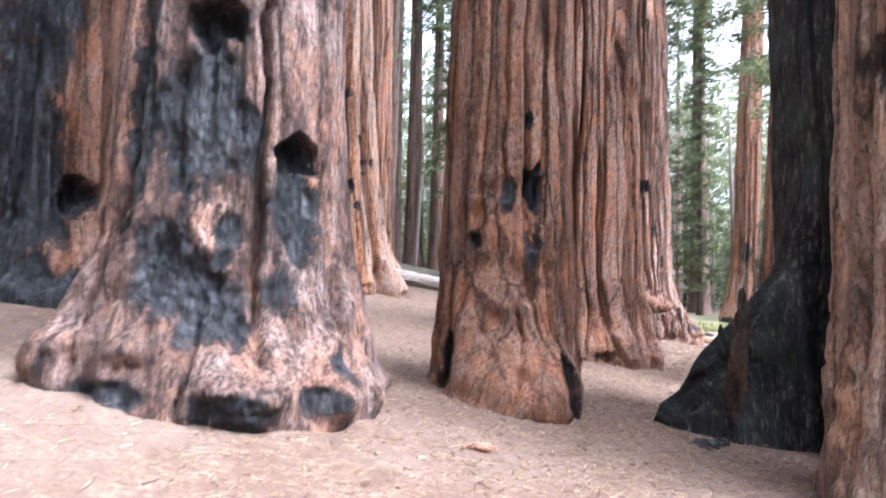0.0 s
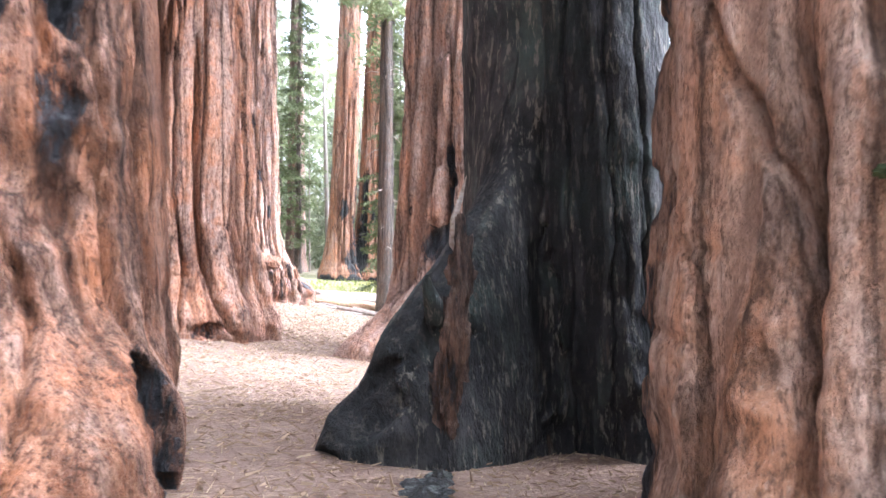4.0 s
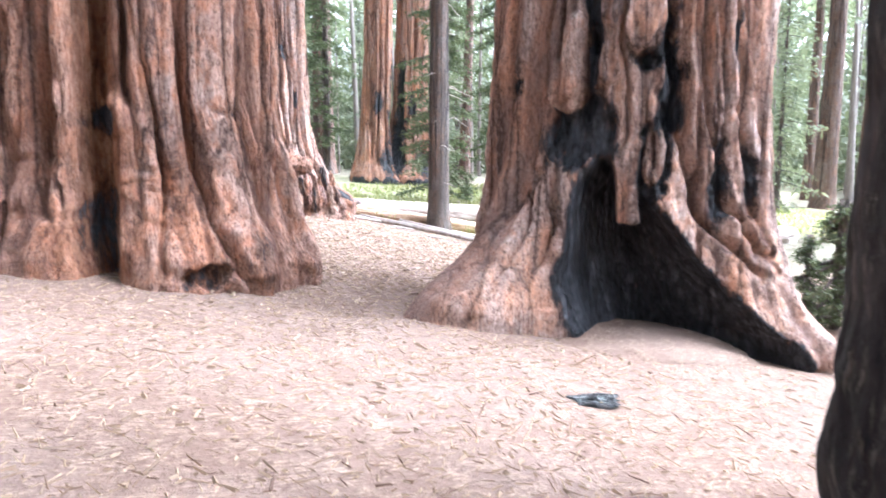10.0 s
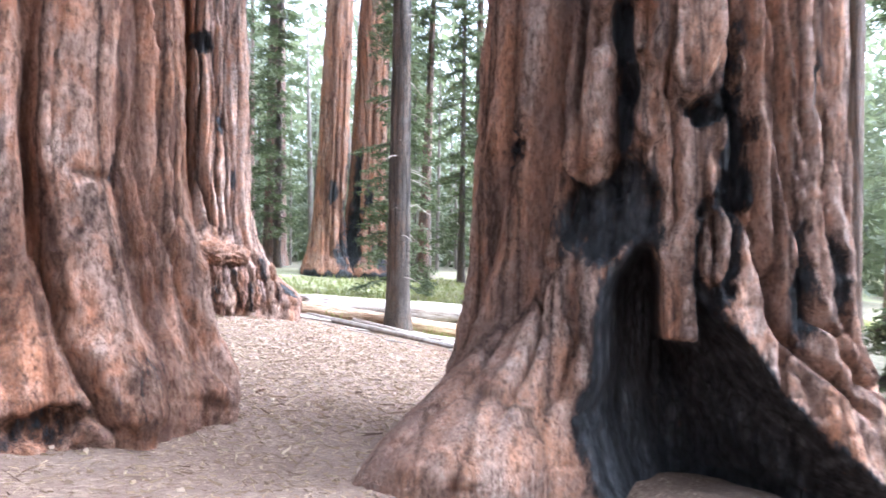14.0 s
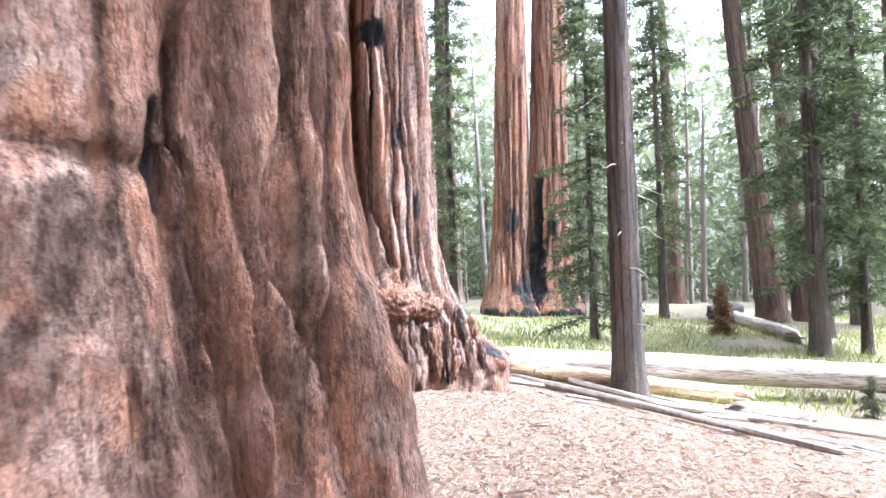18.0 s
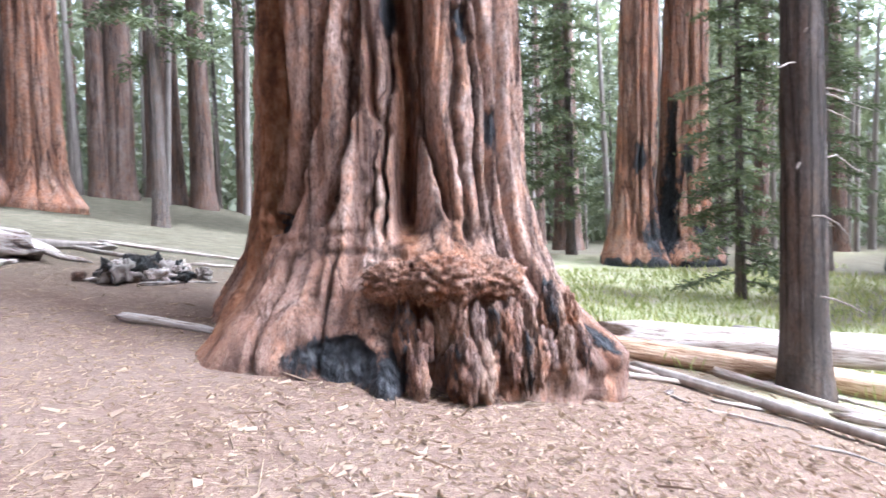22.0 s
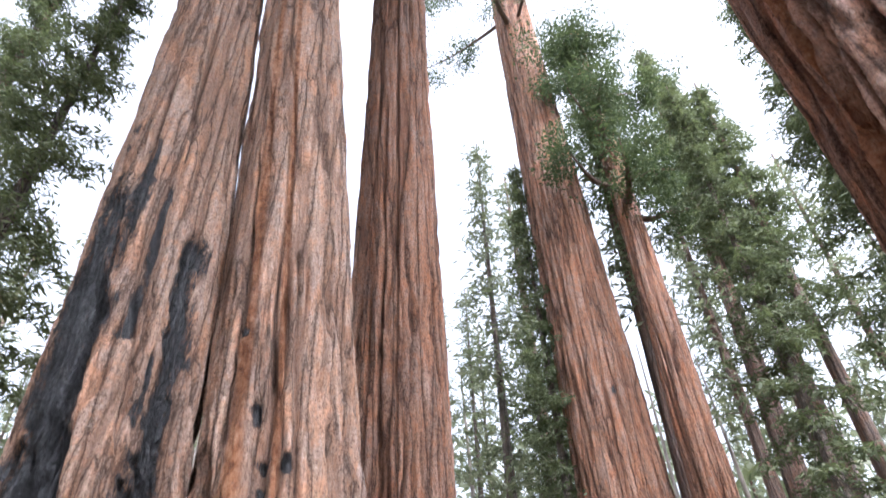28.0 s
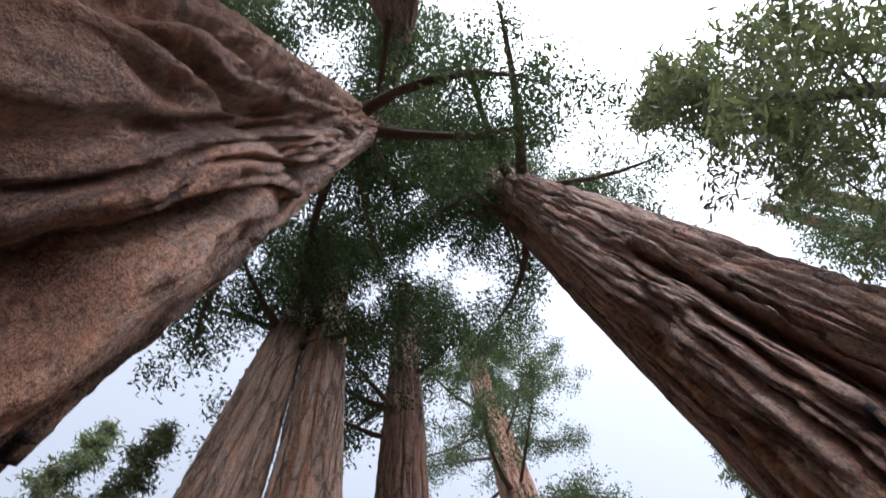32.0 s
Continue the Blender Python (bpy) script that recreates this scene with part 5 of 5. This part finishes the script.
def grass(n, seed):
    rng = np.random.default_rng(seed)
    x, y = meadow_spots(rng, n)
    n = len(x)
    z = height(x, y)
    a = rng.uniform(0, 6.283, n)
    hgt, bend, w = rng.uniform(0.08, 0.30, n), rng.uniform(0.02, 0.16, n), rng.uniform(0.006, 0.016, n)
    p = np.stack([x, y, z], -1)
    side = np.stack([-np.sin(a), np.cos(a), 0 * a], -1) * w[:, None]
    tip = p + np.stack([np.cos(a) * bend, np.sin(a) * bend, hgt], -1)
    midp = p + np.stack([np.cos(a) * bend * 0.35, np.sin(a) * bend * 0.35, hgt * 0.6], -1)
    V = np.stack([p - side, p + side, midp + side * 0.7, tip, midp - side * 0.7], 1)
    F = np.arange(n)[:, None] * 5 + np.arange(5)[None]
    tagged(new("grass", mesh_from("grass", V, F, M_GRASS, False)), "yellow-green meadow grass", "grass", kind="stuff")


grass(16000, 205)


# ---- burl, splinters, roots ----
BX, BY, BZ = 7.75, 25.8, ground_at(7.75, 25.8)
for k, (a, rr, zz, sx, sy, sz) in enumerate(((-102, 2.3, 0.93, 0.34, 0.28, 0.22), (-91, 2.38, 0.95, 0.44, 0.32, 0.25), (-78, 2.3, 0.92, 0.36, 0.28, 0.22))):
    lump("burl", burl_tree, (math.cos(radians(a)) * rr * 0.93, math.sin(radians(a)) * rr * 0.93, zz), (sx, sy, sz), 300 + k, M_ORANGE, "shaggy burl of matted bark", 0.17, 7.0, turn=radians(a + 90))
claws = np.random.default_rng(9)
for k in range(26):
    a, zz = radians(-100 + (k % 13) * 3.9 + claws.normal(0, 1.2)), (0.62 if k < 13 else 0.22) + claws.uniform(-0.1, 0.08)
    rr = 2.22 + 0.3 * (1 - zz / 0.8) + claws.uniform(-0.06, 0.05)
    lump("root_claw", burl_tree, (math.cos(a) * rr, math.sin(a) * rr, zz - 0.12), (claws.uniform(0.05, 0.12), claws.uniform(0.08, 0.14), claws.uniform(0.18, 0.34)), 500 + k, (M_ORANGE, M_MAUVE, M_PALE)[k % 3], "gnarled grey root knuckle", 0.4, 2.6, 0.45 if k % 5 == 0 else 0.0, 18, a + radians(90) + claws.normal(0, 0.3))
mound = lump("litter_mound", None, (0, 0, 0), (1.9, 1.15, 0.42), 620, M_GROUND, "", 0.05, 3.0, 0.0, 40, radians(-50))
mound.location = (8.1, 14.1, ground_at(8.1, 14.1) - 0.24)
tagged(mound, "heap of needle litter in the mouth of the burnt cave", "litter")
# pale splinter and spike on the charred shell
SX, SY, SZ = 5.75, 8.95, ground_at(5.75, 8.95)
def from_snag(x, y, z):
    return (x - SX, y - SY, z - SZ)
splinter("splinter", snag, [from_snag(3.82, 8.14, 1.2), from_snag(3.66, 8.12, 1.42), from_snag(3.65, 8.10, 1.58), from_snag(3.70, 8.09, 1.74), from_snag(3.75, 8.09, 1.9)], [0.01, 0.03, 0.028, 0.018, 0.003], M_LOG, "pale weathered splinter", 6)
for k, (x, y, z, sx, sy, sz) in enumerate(((3.66, 8.02, 1.2, 0.05, 0.09, 0.3), (3.6, 8.0, 0.75, 0.05, 0.1, 0.32), (3.52, 8.02, 0.35, 0.06, 0.1, 0.28))):
    lump("bark_strip", snag, from_snag(x, y, z), (sx, sy, sz), 640 + k, M_FARBARK, "brown strip of surviving bark", 0.45, 3.0, 0.3, 26, 1.2)
splinter("spike", snag, [from_snag(3.60, 8.22, 0.9), from_snag(3.50, 8.16, 1.04), from_snag(3.46, 8.14, 1.13), from_snag(3.45, 8.13, 1.2)], [0.1, 0.06, 0.04, 0.015], M_BURNT, "charred wooden spike", 7, 0.8)
# moss on the ledge of the pale tree
moss_rng = np.random.default_rng(91)
for k in range(9):
    a = radians(-161 + 2.6 * k + moss_rng.normal(0, 0.6))
    lump("moss", pale_tree, (math.cos(a) * 1.25, math.sin(a) * 1.25, 1.97 + moss_rng.normal(0, 0.025)), (moss_rng.uniform(0.03, 0.06), 0.045, moss_rng.uniform(0.02, 0.035)), 720 + k, M_MOSS, "tuft of dark green moss", 0.5, 5.0, 0.0, 16, a + radians(90))
# broken burnt wood between the two trunks
for k, (x, y, s, m) in enumerate(((5.9, 7.15, 0.2, M_CHAR), (6.3, 7.2, 0.24, M_LOG), (6.9, 7.35, 0.26, M_CHAR))):
    ob = lump("burnt_chunk", None, (0, 0, 0), (s * 1.8, s, s * 0.8), 330 + k, m, "", 0.5, 2.0, 0.4, 22, k * 0.8)
    ob.location = (x, y, ground_at(x, y) + s * 0.4)
    tagged(ob, "broken piece of burnt wood on the litter", "wood", "broken wood pieces")
# bits of bark and clods beside the path
for k, (x, y, sx, sy, sz, m, txt) in enumerate(((0.43, 5.65, 0.16, 0.06, 0.04, M_RED, "red chunk of fallen bark on the litter"), (3.05, 7.55, 0.26, 0.17, 0.03, M_CHAR, "blackened clod on the needle litter"), (3.3, 7.75, 0.1, 0.07, 0.05, M_CHAR, "blackened clod on the needle litter"),
                                                (6.0, 12.0, 0.2, 0.15, 0.03, M_CHAR, "dark clod on the needle litter"), (1.4, 26.9, 0.42, 0.12, 0.07, M_LOG, "bleached slab of wood on the slope"), (2.95, 29.3, 0.15, 0.12, 0.12, M_FARBARK, "dark stone-like clod beside the log"),
                                                (1.29, 24.1, 0.3, 0.22, 0.04, M_FARBARK, "dark patch of damp litter clods"), (0.99, 23.0, 0.26, 0.2, 0.04, M_FARBARK, "dark patch of damp litter clods"), (0.55, 23.5, 0.2, 0.16, 0.03, M_FARBARK, "dark patch of damp litter clods"), (1.75, 23.7, 0.16, 0.12, 0.03, M_FARBARK, "dark patch of damp litter clods"), (3.7, 29.9, 0.3, 0.14, 0.1, M_LOG, "pale broken log end on the slope"),
                                                (4.3, 30.5, 0.12, 0.12, 0.25, M_CHAR, "black charred stub on the slope"), (1.6, 30.0, 0.5, 0.1, 0.06, M_LOG, "bleached slab of wood on the slope"))):
    ob = lump("wood_chunk", None, (0, 0, 0), (sx, sy, sz), 340 + k, m, "", 0.35, 2.2, 0.6 if m is M_CHAR else 0.0, 22, k * 0.9)
    ob.location = (x, y, ground_at(x, y) + sz * 0.35)
    tagged(ob, txt, "wood", "loose wood and clods")
# heap of broken, half-burnt wood on the slope
heap = np.random.default_rng(71)
for k in range(9):
    x, y = 3.35 + 1.3 * k / 8 + heap.normal(0, 0.1), 29.4 + 0.8 * k / 8 + heap.normal(0, 0.2)
    w = heap.uniform(0.12, 0.26)
    ob = lump("broken_wood", None, (0, 0, 0), (w * 1.7, w * 0.8, w), 700 + k, (M_CHAR, M_LOG, M_STEM)[k % 3], "", 0.6, 2.2, 0.5 if k % 3 == 0 else 0.0, 20, heap.uniform(0, 3))
    ob.location = (x, y, ground_at(x, y) + w * 0.5)
    tagged(ob, ("black charred lump of broken wood on the slope", "bleached lump of broken wood on the slope", "grey lump of broken wood on the slope")[k % 3], "wood", "broken wood pieces")
for k, (a, b, r) in enumerate((((3.1, 29.2), (4.0, 29.9), 0.05), ((3.9, 29.2), (4.9, 30.3), 0.045), ((1.4, 31.6), (2.6, 31.0), 0.07), ((1.8, 32.4), (3.6, 31.6), 0.06), ((2.2, 33.6), (5.2, 33.9), 0.05), ((0.9, 31.4), (2.6, 32.6), 0.13), ((4.3, 32.0), (5.6, 32.4), 0.04))):
    fallen_log("branch", a, b, r, r * 0.6, "broken grey limb among scattered wood", (M_LOG, M_STEM)[k % 2], seed=80 + k)
slope_rng = np.random.default_rng(72)
for k in range(22):
    x, y = slope_rng.uniform(10.6, 14.6), slope_rng.uniform(21.6, 26.6)
    a, ln = slope_rng.normal(-0.9, 0.6), slope_rng.uniform(0.4, 1.5)
    fallen_log("branch", (x, y), (x + math.cos(a) * ln, y + math.sin(a) * ln), 0.012 + 0.02 * slope_rng.uniform(0, 1), 0.008, "bleached stick on the littered slope", (M_LOG, M_STEM)[k % 2], seed=100 + k)
fallen_log("branch", (4.2, 26.6), (5.5, 25.9), 0.07, 0.05, "pale broken branch poking out behind the burl tree", seed=12)
for k, (a, b) in enumerate((((11.3, 25.9), (12.4, 24.2)), ((9.6, 25.3), (11.9, 25.2)), ((12.6, 22.4), (14.6, 22.2)), ((10.3, 26.1), (11.6, 24.9)))):
    fallen_log("branch", a, b, 0.05, 0.025, "grey fallen branch on the slope", seed=20 + k)

# dead branches on the near pine
snags = np.random.default_rng(61)
for k in range(26):
    a, zz, ln = snags.uniform(0, 6.283), snags.uniform(1.5, 11), snags.uniform(0.3, 1.1)
    out = np.array([math.cos(a), math.sin(a), 0])
    pts = [tuple(out * (0.25 + ln * u) + np.array([0, 0, zz - 0.25 * ln * u * u + snags.normal(0, 0.03)])) for u in (0, 0.35, 0.7, 1.0)]
    splinter("dead_branch", near_pine, pts, [0.016, 0.012, 0.008, 0.003], M_LOG, "bare grey dead branch", 5)
# driftwood and broken limbs round the end of the white trunk
for k, (a, b, r) in enumerate((((11.6, 27.5), (13.6, 26.2), 0.05), ((12.2, 26.2), (13.4, 23.7), 0.07), ((10.9, 27.2), (12.4, 26.9), 0.04), ((12.9, 25.9), (14.4, 24.3), 0.035), ((3.2, 30.2), (4.4, 29.8), 0.06), ((3.3, 29.6), (4.2, 30.4), 0.05), ((11.2, 24.6), (12.6, 23.9), 0.03), ((13.0, 23.4), (15.2, 22.9), 0.05))):
    fallen_log("branch", a, b, r, r * 0.5, "grey broken limb lying on the litter", seed=40 + k)
